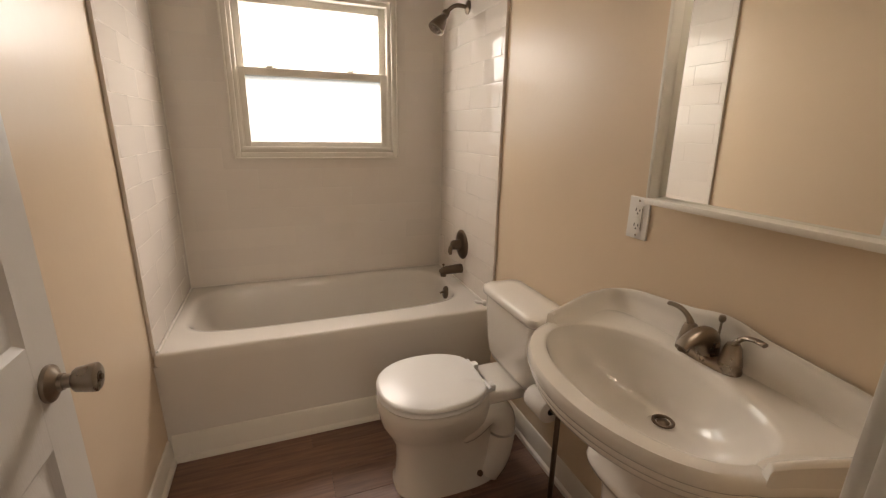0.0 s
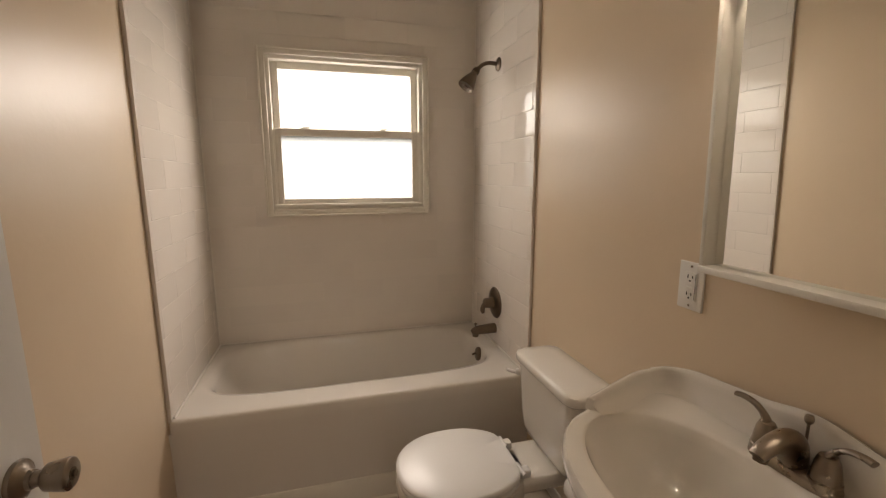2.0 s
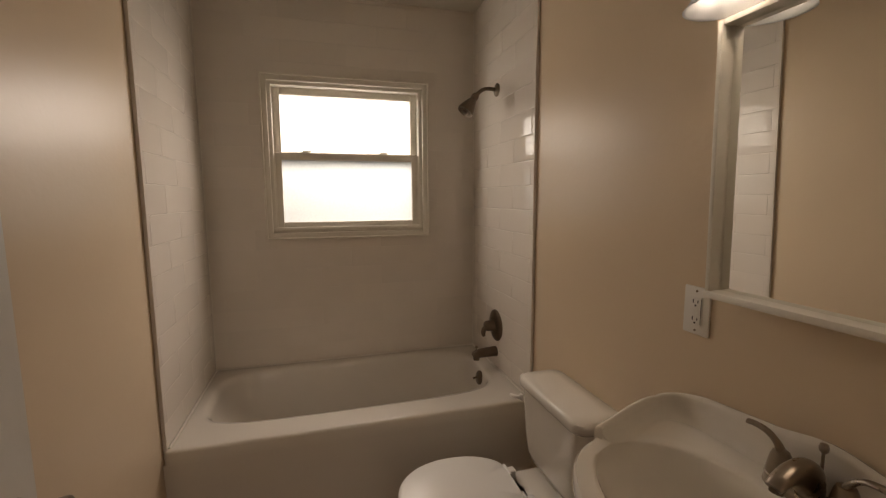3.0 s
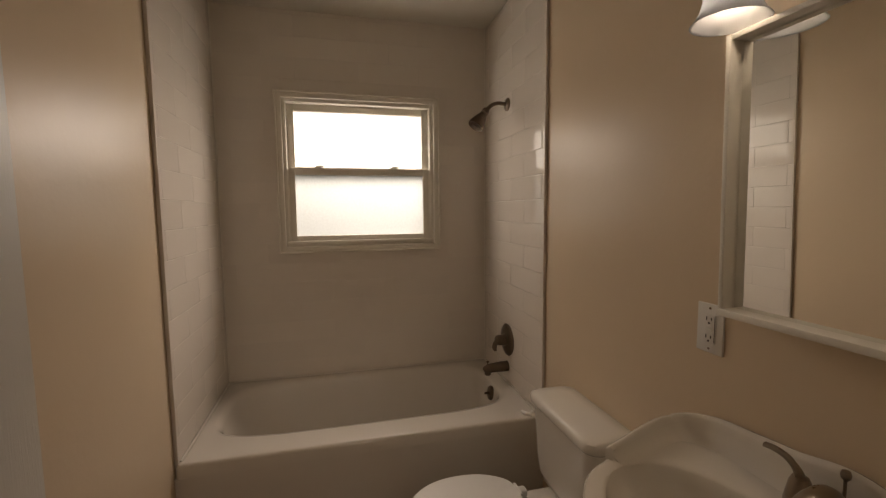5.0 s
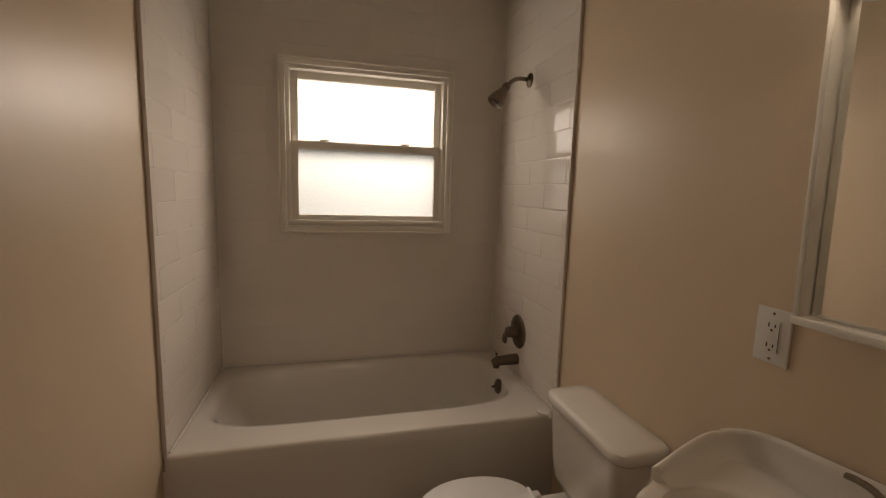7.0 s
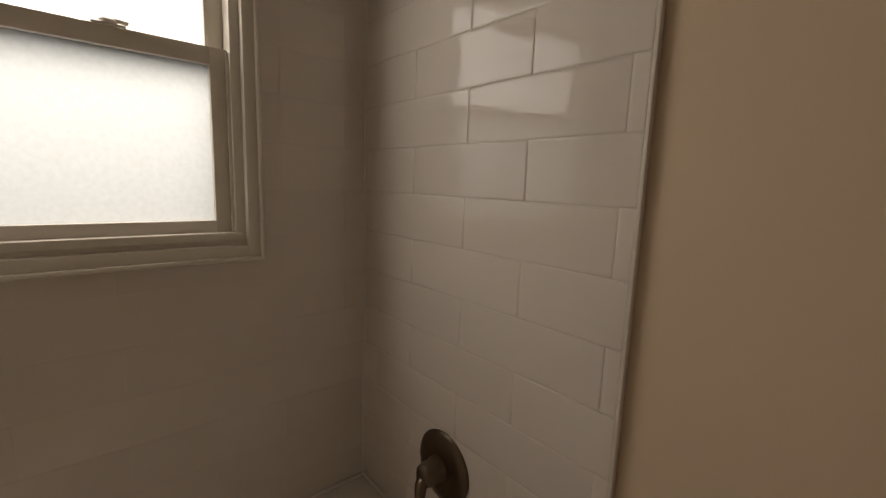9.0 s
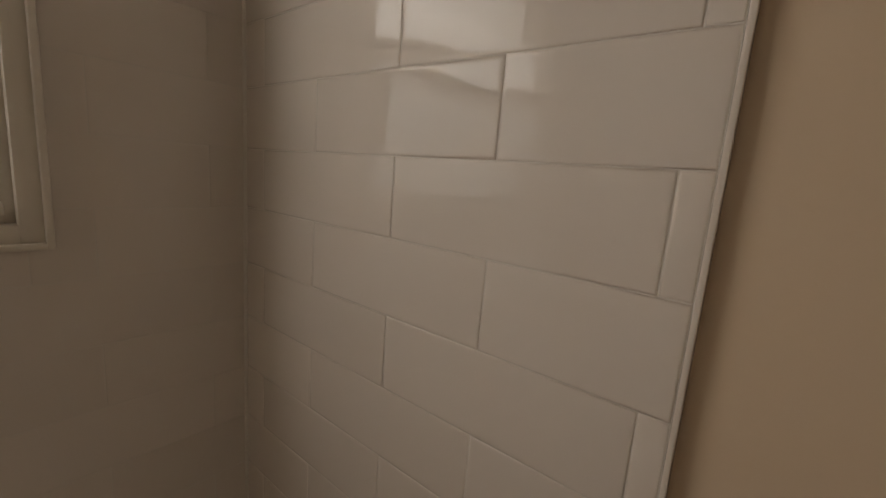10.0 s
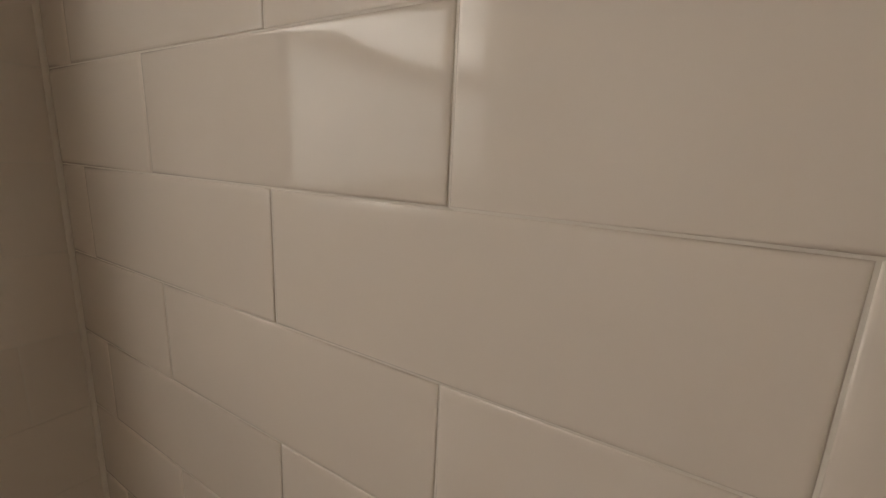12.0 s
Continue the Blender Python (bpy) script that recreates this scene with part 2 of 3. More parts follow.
def skirting(length, h=0.105):
    """Baseboard along x with a moulded top and a shoe moulding, back at y=0, foot at z=0."""
    prof = [(0, 0), (-0.024, 0), (-0.0245, 0.008), (-0.022, 0.016), (-0.016, 0.021), (-0.013, 0.023), (-0.013, h - 0.024), (-0.010, h - 0.018), (-0.009, h - 0.008), (-0.005, h - 0.002), (0, h)]
    return loft([[(x, y, z) for y, z in prof] for x in (0, length)], True, True)


def skirt(name, m, length, label, h=0.105):
    ob = struct(name, skirting(length, h), TRIMW, label, "baseboard", 30)
    ob.matrix_world = m
    return ob


skirt("baseboard", pose(0.004, 1.512, FZ, 0, 0, 0), 1.392, "white moulded baseboard along the bathtub apron", 0.118)
skirt("baseboard", pose(PL, YB + 0.02, FZ, 0, 0, 90), 1.48 - YB, "white moulded baseboard on the beige wall")
skirt("baseboard", pose(PR, 1.488, FZ, 0, 0, -90), 1.488 - YB, "white moulded baseboard behind the toilet")


# ---- window ----
def window():
    top = thing("window_1", "white vinyl single-hung window with frosted panes", "window", (0.70, YW, 1.6), kind="structure")
    inv = Matrix.Translation((-0.70, -YW, -1.6))

    def p(name, bm, material, parent=top, label=""):
        bmesh.ops.transform(bm, matrix=inv, verts=bm.verts)
        return part(name, bm, material, parent, label, 35)

    # surround laid against the tiles, two steps
    def ring(x0, x1, z0, z1, w, y0, y1, bev=0.003):
        b = box(x0, x0 + w, y0, y1, z0, z1, bev)
        box(x1 - w, x1, y0, y1, z0, z1, bev, bm=b)
        box(x0 + w - 0.002, x1 - w + 0.002, y0 + 0.0007, y1, z1 - w, z1, bev, bm=b)
        box(x0 + w - 0.002, x1 - w + 0.002, y0 + 0.0007, y1, z0, z0 + w, bev, bm=b)
        return b

    p("surround", ring(0.280, 1.128, 1.186, 2.006, 0.030, YW - 0.014, YW + 0.03), VINYL)
    p("surround_lip", ring(0.2765, 1.1315, 1.1825, 2.0095, 0.009, YW - 0.024, YW + 0.01), VINYL)
    p("window_frame", ring(0.306, 1.100, 1.212, 1.980, 0.022, YW + 0.004, YW + 0.115), VINYL)
    fr = ring(0.3275, 1.0785, 1.598, 1.9585, 0.036, YW + 0.050, YW + 0.078)
    up = p("upper_sash", fr, VINYL)
    g = box(0.3600, 1.0460, YW + 0.062, YW + 0.066, 1.630, 1.925)
    lo = p("lower_sash", ring(0.3275, 1.0785, 1.2335, 1.627, 0.036, YW + 0.020, YW + 0.048), VINYL)
    pane_u = p("pane", g, FROST, up, "bright frosted glass")
    pane_l = p("pane", box(0.3600, 1.0460, YW + 0.032, YW + 0.036, 1.266, 1.594), FROST_LOW, lo, "pebbled frosted glass, its dimmer light put into a darker tint")
    for q in (pane_u, pane_l):
        q.visible_shadow = False
    # groove of the sash tracks
    p("track", box(0.3255, 0.3335, YW + 0.012, YW + 0.019, 1.236, 1.62, 0.001), VINYL)
    p("track", box(1.0725, 1.0805, YW + 0.012, YW + 0.019, 1.236, 1.62, 0.001), VINYL)
    p("sill", box(0.318, 1.088, YW - 0.004, YW + 0.022, 1.226, 1.244, 0.003), VINYL)
    for x in (0.480, 0.882):
        b = box(x - 0.026, x + 0.026, YW + 0.022, YW + 0.046, 1.627, 1.632, 0.002)
        join(b, lathe([(0.015, 0), (0.015, 0.006), (0.010, 0.010), (0, 0.011)], Matrix.Translation((x, YW + 0.034, 1.631)), 18))
        join(b, tube(bend([(x - 0.004, YW + 0.034, 1.638), (x + 0.012, YW + 0.031, 1.639), (x + 0.030, YW + 0.026, 1.636)]), 0.004, 8))
        p("latch", b, VINYL)


window()


# ---- bathtub ----
def rounded(cx, cy, hx, hy, n, power):
    """Points of a superellipse."""
    out = []
    for i in range(n):
        a = 2 * math.pi * (i + 0.5) / n
        c, s = math.cos(a), math.sin(a)
        out.append((cx + hx * math.copysign(abs(c) ** (2 / power), c), cy + hy * math.copysign(abs(s) ** (2 / power), s)))
    return out


def bathtub():
    top = thing("bathtub", "white enamelled built-in bathtub with a glossy rolled rim", "bathtub", (0.70, 1.87, FZ))
    inv = Matrix.Translation((-0.70, -1.87, -FZ))
    n = 96
    x0, x1, y0, y1 = -0.0112, 1.4112, 1.497, 2.2475
    outer = []
    for x, y in rounded((x0 + x1) / 2, (y0 + y1) / 2, (x1 - x0) / 2, (y1 - y0) / 2, n, 60):
        outer.append((x, y))

    def mix(a, b, t):
        return [(p[0] * (1 - t) + q[0] * t, p[1] * (1 - t) + q[1] * t) for p, q in zip(a, b)]

    rim = rounded(0.684, 1.920, 0.638, 0.276, n, 4.6)
    wall1 = rounded(0.693, 1.921, 0.614, 0.258, n, 4.4)
    wall2 = rounded(0.725, 1.922, 0.562, 0.236, n, 4.0)
    wall3 = rounded(0.760, 1.922, 0.500, 0.190, n, 3.6)
    bott = rounded(0.770, 1.922, 0.440, 0.140, n, 3.2)
    mid = rounded(0.770, 1.922, 0.02, 0.01, n, 2)
    spec = [(outer, RIM - 0.05), (outer, RIM - 0.012), (mix(outer, rim, 0.02), RIM - 0.006), (mix(outer, rim, 0.05), RIM - 0.002), (mix(outer, rim, 0.10), RIM), (mix(outer, rim, 0.9), RIM - 0.003), (rim, RIM - 0.007),
            (mix(rim, wall1, 0.35), RIM - 0.016), (mix(rim, wall1, 0.7), RIM - 0.035), (wall1, RIM - 0.07), (wall2, RIM - 0.20), (wall3, RIM - 0.32), (mix(wall3, bott, 0.5), RIM - 0.365), (bott, RIM - 0.38), (mid, RIM - 0.385)]
    bm = loft([[(x, y, z) for x, y in r] for r, z in spec], False, True)
    bmesh.ops.transform(bm, matrix=inv, verts=bm.verts)
    part("basin", bm, ENAMEL, top, smooth=60)
    # apron, slightly set back under the rolled edge
    prof = [(1.497, RIM - 0.05), (1.4975, RIM - 0.065), (1.4995, RIM - 0.085), (1.502, RIM - 0.12), (1.506, RIM - 0.20), (1.512, 0.17), (1.513, FZ), (1.55, FZ), (1.55, RIM - 0.05)]
    bm = loft([[(x, y, z) for y, z in prof] for x in (x0, 0.35, 0.7, 1.05, x1)], True, True)
    bmesh.ops.transform(bm, matrix=inv, verts=bm.verts)
    part("apron", bm, ENAMEL, top, smooth=50)
    # overflow plate with its trip lever, and the drain
    m = inv @ Matrix.Translation((1.304, 1.885, 0.466)) @ turned((-1, 0, 0.16))
    ov = part("overflow_plate", lathe([(0.0, -0.03), (0.034, -0.03), (0.036, 0.0), (0.034, 0.004), (0.026, 0.008), (0.0, 0.010)], m), NICKELD, top, "dark nickel overflow plate")
    part("lever", tube([m @ Vector(q) for q in ((0, 0, 0.006), (0, 0.0, 0.018), (0.004, -0.004, 0.030))], [0.007, 0.005, 0.006], 10), NICKELD, ov)
    part("drain", lathe([(0, 0), (0.03, 0), (0.034, 0.002), (0.03, 0.006), (0.0, 0.005)], inv @ Matrix.Translation((1.08, 1.92, RIM - 0.386))), NICKELD, top)
    b = tube([(0.004, 2.234, RIM + 0.001), (1.396, 2.234, RIM + 0.001)], 0.005, 8)
    join(b, tube([(0.005, 1.52, RIM + 0.001), (0.005, 2.232, RIM + 0.001)], 0.005, 8))
    join(b, tube([(1.395, 1.52, RIM + 0.001), (1.395, 2.232, RIM + 0.001)], 0.005, 8))
    bmesh.ops.transform(b, matrix=inv, verts=b.verts)
    part("caulk_bead", b, CAULK, top)


bathtub()


# ---- shower and bath fittings ----
def shower():
    y, z = 1.905, 1.915
    top = thing("shower", "dark brushed nickel shower head on a bent arm", "shower", (W, y, z))
    inv = Matrix.Translation((-W, -y, -z))
    m = inv @ Matrix.Translation((W, y, z)) @ turned((-1, 0, 0))
    part("flange", lathe([(0, 0), (0.032, 0), (0.032, 0.003), (0.026, 0.009), (0.012, 0.013), (0, 0.013)], m), NICKELD, top)
    e = Vector((-0.58, -0.12, -0.80)).normalized()
    a = Vector((-0.116, -0.014, -0.036))
    part("arm", tube(bend([(-0.004, 0, 0), (-0.05, -0.003, 0.002), (-0.082, -0.006, -0.008), a]), 0.0095, 14), NICKELD, top)
    m = Matrix.Translation(a) @ turned(e)
    part("head", lathe([(0.0000, -0.0065), (0.0149, -0.0043), (0.0184, 0.0043), (0.0190, 0.0173), (0.0149, 0.0216), (0.0172, 0.0281), (0.0218, 0.0367), (0.0299, 0.0583), (0.0374, 0.0821), (0.0397, 0.0972), (0.0379, 0.1015), (0.0345, 0.0994), (0.0000, 0.0972)], m), NICKELD, top)
    b = lathe([(0, 0.100), (0.012, 0.100), (0.012, 0.1035), (0, 0.1045)], m, 16)
    for i in range(10):
        q = m @ Matrix.Rotation(i * math.tau / 10, 4, "Z") @ Matrix.Translation((0.024, 0, 0.0988))
        join(b, lathe([(0.003, 0), (0.0025, 0.003), (0, 0.0035)], q, 8))
    part("nozzles", b, BRONZE, top)


def valve():
    y, z = 1.888, 0.737
    top = thing("shower_valve", "dark nickel round shower valve with a lever handle", "valve", (W, y, z))
    m = turned((-1, 0, 0))
    part("escutcheon", lathe([(0, 0), (0.081, 0), (0.082, 0.003), (0.078, 0.008), (0.060, 0.013), (0.040, 0.016), (0, 0.016)], m, 40), NICKELD, top)
    hd = part("handle", lathe([(0.0, 0.014), (0.030, 0.014), (0.030, 0.024), (0.027, 0.028), (0.0265, 0.050), (0.024, 0.060), (0.017, 0.066), (0, 0.068)], m), NICKELD, top)
    part("lever", tube(bend([(-0.048, 0.0, -0.004), (-0.066, -0.004, -0.010), (-0.076, -0.012, -0.028), (-0.074, -0.020, -0.048)]), [0.017] * 4 + [0.014] * 5 + [0.0125] * 5 + [0.012, 0.011, 0.010, 0.009, 0.007], 14, 0.75), NICKELD, hd)


def tub_spout():
    y, z = 1.888, 0.598
    top = thing("tub_spout", "dark nickel bathtub spout with a diverter knob", "bath spout", (W, y, z))
    pts = [(0, 0, 0), (-0.04, 0, -0.001), (-0.085, 0, -0.003), (-0.105, 0, -0.006), (-0.122, 0, -0.012), (-0.128, 0, -0.016)]
    part("body", tube(pts, [0.027, 0.026, 0.0235, 0.0225, 0.019, 0.012], 20), NICKELD, top)
    part("mouth", lathe([(0.0, 0), (0.016, 0.0), (0.017, 0.02), (0.0, 0.022)], Matrix.Translation((-0.108, 0, -0.036)), 18), NICKELD, top)
    part("diverter_knob", lathe([(0.003, 0), (0.003, 0.012), (0.0065, 0.014), (0.0065, 0.021), (0, 0.023)], Matrix.Translation((-0.108, 0, 0.014)), 14), NICKELD, top)


shower()
valve()
tub_spout()


# ---- door ----
def door():
    x0, x1, y0, y1, z1 = 0.055, 0.090, -0.055, 0.706, 2.065
    top = thing("door_1", "white panelled interior door standing open, embossed wood grain", "door", (x0, y0, FZ), kind="structure")
    inv = Matrix.Translation((-x0, -y0, -FZ))
    ys = [y0 + 0.10, y0 + 0.335, y0 + 0.43, y1 - 0.098]
    zs = [FZ + 0.20, 0.803, 0.997, 1.66, 1.76, 1.95]
    b = box(x0 + 0.008, x1 - 0.008, y0 + 0.002, y1 - 0.002, FZ + 0.012, z1 - 0.002)
    # stiles and rails, proud on both faces
    for a, c in ((y0, ys[0]), (ys[1], ys[2]), (ys[3], y1)):
        box(x0, x1, a, c, FZ + 0.010, z1, 0.0015, 1, bm=b)
    for a, c in ((FZ + 0.010, zs[0]), (zs[1], zs[2]), (zs[3], zs[4]), (zs[5], z1)):
        for u, v in ((ys[0], ys[1]), (ys[2], ys[3])):
            box(x0 + 0.0003, x1 - 0.0003, u - 0.001, v + 0.001, a, c, 0.0, bm=b)
    bmesh.ops.transform(b, matrix=inv, verts=b.verts)
    part("leaf", b, DOORW, top)
    for a, c in ((zs[0], zs[1]), (zs[2], zs[3]), (zs[4], zs[5])):
        for u, v in ((ys[0], ys[1]), (ys[2], ys[3])):
            rings = []
            for d, h in ((0.0, 0.0), (0.006, -0.004), (0.014, -0.0085), (0.020, -0.0085), (0.040, -0.003), (0.05, -0.0025)):
                rings.append([(x1 + h, u + d, a + d), (x1 + h, v - d, a + d), (x1 + h, v - d, c - d), (x1 + h, u + d, c - d)])
            q = loft(rings, False, True)
            bmesh.ops.transform(q, matrix=inv, verts=q.verts)
            part("panel", q, DOORW, top, smooth=20)
    kz, ky = 0.912, y1 - 0.064
    for s, xx in ((1, x1), (-1, x0)):
        m = inv @ Matrix.Translation((xx, ky, kz)) @ turned((s, 0, 0))
        kn = part("door_knob", lathe([(0.0, 0.022), (0.0125, 0.022), (0.0125, 0.034), (0.018, 0.037), (0.0215, 0.041), (0.0235, 0.052), (0.0260, 0.068), (0.0255, 0.071), (0.0225, 0.0735), (0.0, 0.0735)] if s > 0 else [(0, 0), (0.01, 0), (0.01, 0.02), (0.02, 0.024), (0.02, 0.034), (0, 0.035)], m), NICKEL, top, "brushed nickel door knob")
        part("rosette", lathe([(0, 0), (0.0325, 0), (0.0335, 0.003), (0.032, 0.007), (0.026, 0.0095), (0.022, 0.013), (0.016, 0.017), (0.0145, 0.023), (0, 0.023)] if s > 0 else [(0, 0), (0.03, 0), (0.03, 0.006), (0, 0.007)], m), NICKEL, kn)
        if s > 0:
            part("lock_button", lathe([(0.010, 0.073), (0.010, 0.0745), (0.0055, 0.0745), (0.0055, 0.078), (0, 0.078)], m, 18), NICKELD, kn)
    for z in (0.25, 1.05, 1.85):
        part("hinge", tube([(-0.006, -0.008, z), (-0.006, -0.008, z + 0.085)], 0.006, 10), NICKEL, top)


door()


# ---- toilet ----
def egg(cx, cy, front, back, half, z, n=56, power=2.2):
    """An egg-shaped ring, its nose towards -x."""
    out = []
    for i in range(n):
        a = 2 * math.pi * i / n
        c, s = math.cos(a), math.sin(a)
        r = front if c < 0 else back
        out.append((cx + r * math.copysign(abs(c) ** (2 / power), c), cy + half * math.copysign(abs(s) ** (2 / power), s), z))
    return out


def toilet():
    cx, cy = 0.955, 1.098
    top = thing("toilet", "white ceramic two-piece toilet with its lid closed", "toilet", (cx, cy, FZ))
    inv = Matrix.Translation((-cx, -cy, -FZ))

    def p(name, bm, material, parent=top, label="", smooth=50):
        bmesh.ops.transform(bm, matrix=inv, verts=bm.verts)
        return part(name, bm, material, parent, label, smooth)

    E = egg
    rings = [E(1.02, cy, 0.215, 0.215, 0.118, FZ, power=2.8), E(1.02, cy, 0.215, 0.215, 0.118, FZ + 0.012, power=2.8), E(1.02, cy, 0.205, 0.205, 0.108, FZ + 0.030, power=2.6), E(1.015, cy, 0.198, 0.21, 0.098, FZ + 0.128), E(1.005, cy, 0.195, 0.22, 0.098, FZ + 0.193),
             E(0.985, cy, 0.198, 0.235, 0.118, FZ + 0.241), E(0.965, cy, 0.205, 0.235, 0.150, FZ + 0.294), E(0.955, cy, 0.205, 0.225, 0.170, FZ + 0.348), E(0.955, cy, 0.206, 0.22, 0.175, FZ + 0.380), E(0.955, cy, 0.200, 0.215, 0.170, FZ + 0.388)]
    p("bowl", loft(rings, True, True), CHINA)
    # the trapway's bulge on both sides and the shelf that carries the tank
    for s in (-1, 1):
        pts = bend([(0.960, cy + s * 0.020, FZ + 0.250), (1.06, cy + s * 0.060, FZ + 0.235), (1.15, cy + s * 0.070, FZ + 0.300), (1.205, cy + s * 0.068, FZ + 0.270), (1.220, cy + s * 0.064, FZ + 0.190), (1.20, cy + s * 0.068, FZ + 0.086), (1.16, cy + s * 0.066, FZ + 0.020)])
        p("trapway", tube(pts, 0.054, 16), CHINA)
    b = box(1.115, 1.385, cy - 0.105, cy + 0.105, FZ + 0.337, FZ + 0.388, 0.018, 4)
    box(1.15, 1.24, cy - 0.065, cy + 0.065, FZ + 0.000, FZ + 0.353, 0.02, 3, bm=b)
    p("tank_shelf", b, CHINA)
    # seat ring and lid
    def slab(front, back, half, z0, z1, flat):
        rs = [E(0.955, cy, front - 0.006, back - 0.004, half - 0.006, z0), E(0.955, cy, front, back, half, z0 + 0.004), E(0.955, cy, front, back, half, z1 - 0.008), E(0.955, cy, front - 0.004, back - 0.003, half - 0.004, z1 - 0.003), E(0.955, cy, front - 0.012, back - 0.01, half - 0.012, z1)]
        if flat:
            rs.append(E(0.955, cy, front * 0.5, back * 0.5, half * 0.5, z1 + 0.002))
            rs.append(E(0.955, cy, 0.01, 0.01, 0.01, z1 + 0.0025))
        b = loft(rs, True, True)
        for v in b.verts:
            if v.co.x > 1.125:
                v.co.x = 1.125 + (v.co.x - 1.125) * 0.25
        return b
    p("seat", slab(0.203, 0.205, 0.179, FZ + 0.392, FZ + 0.411, False), SEATW)
    p("lid", slab(0.205, 0.205, 0.181, FZ + 0.414, FZ + 0.430, True), SEATW)
    for s in (-1, 1):
        h = p("hinge", box(1.128, 1.172, cy + s * 0.075 - 0.016, cy + s * 0.075 + 0.016, FZ + 0.387, FZ + 0.415, 0.006, 3), SEATW)
        p("hinge_pin", tube([(1.142, cy + s * 0.075 - 0.030, FZ + 0.411), (1.142, cy + s * 0.075 + 0.030, FZ + 0.411)], 0.007, 12), SEATW, h)
    # tank, narrower towards its foot
    def rr(x0, x1, y0, y1, z, r=0.035, k=8):
        out = []
        for qx, qy, a0 in ((x1 - r, y1 - r, 0), (x0 + r, y1 - r, 90), (x0 + r, y0 + r, 180), (x1 - r, y0 + r, 270)):
            for i in range(k + 1):
                a = radians(a0 + 90 * i / k)
                out.append((qx + r * math.cos(a), qy + r * math.sin(a), z))
        return out
    tz0, tz1 = FZ + 0.388, 0.705
    p("tank", loft([rr(1.275, 1.392, cy - 0.125, cy + 0.125, tz0, 0.04), rr(1.262, 1.398, cy - 0.155, cy + 0.155, tz0 + 0.012, 0.045), rr(1.254, 1.399, cy - 0.174, cy + 0.174, tz0 + 0.04, 0.048), rr(1.250, 1.400, cy - 0.183, cy + 0.183, tz0 + 0.10, 0.045), rr(1.241, 1.402, cy - 0.191, cy + 0.191, tz1, 0.045)], True, True), CHINA)
    p("tank_lid", loft([rr(1.236, 1.405, cy - 0.198, cy + 0.198, tz1 - 0.002, 0.045), rr(1.230, 1.409, cy - 0.205, cy + 0.205, tz1 + 0.006, 0.048), rr(1.230, 1.409, cy - 0.205, cy + 0.205, tz1 + 0.022, 0.048), rr(1.233, 1.407, cy - 0.202, cy + 0.202, tz1 + 0.031, 0.046), rr(1.245, 1.400, cy - 0.190, cy + 0.190, tz1 + 0.036, 0.04), rr(1.27, 1.36, cy - 0.15, cy + 0.15, tz1 + 0.038, 0.03)], True, True), CHINA)
    lv = p("flush_lever", lathe([(0, 0), (0.013, 0), (0.013, 0.004), (0.008, 0.010), (0, 0.012)], Matrix.Translation((1.233, cy + 0.150, 0.668)) @ turned((-1, 0, 0)), 16), PLASTIC)
    p("handle", tube(bend([(1.224, cy + 0.150, 0.668), (1.216, cy + 0.160, 0.667), (1.209, cy + 0.176, 0.664), (1.208, cy + 0.190, 0.662)]), 0.0065, 10), PLASTIC, lv)
    for s in (-1, 1):
        p("bolt", lathe([(0.012, 0), (0.011, 0.008), (0.006, 0.012), (0, 0.013)], Matrix.Translation((1.115, cy + s * 0.104, FZ + 0.050)) @ turned((0, s * 0.9, 0.35)), 10), RUST)


toilet()


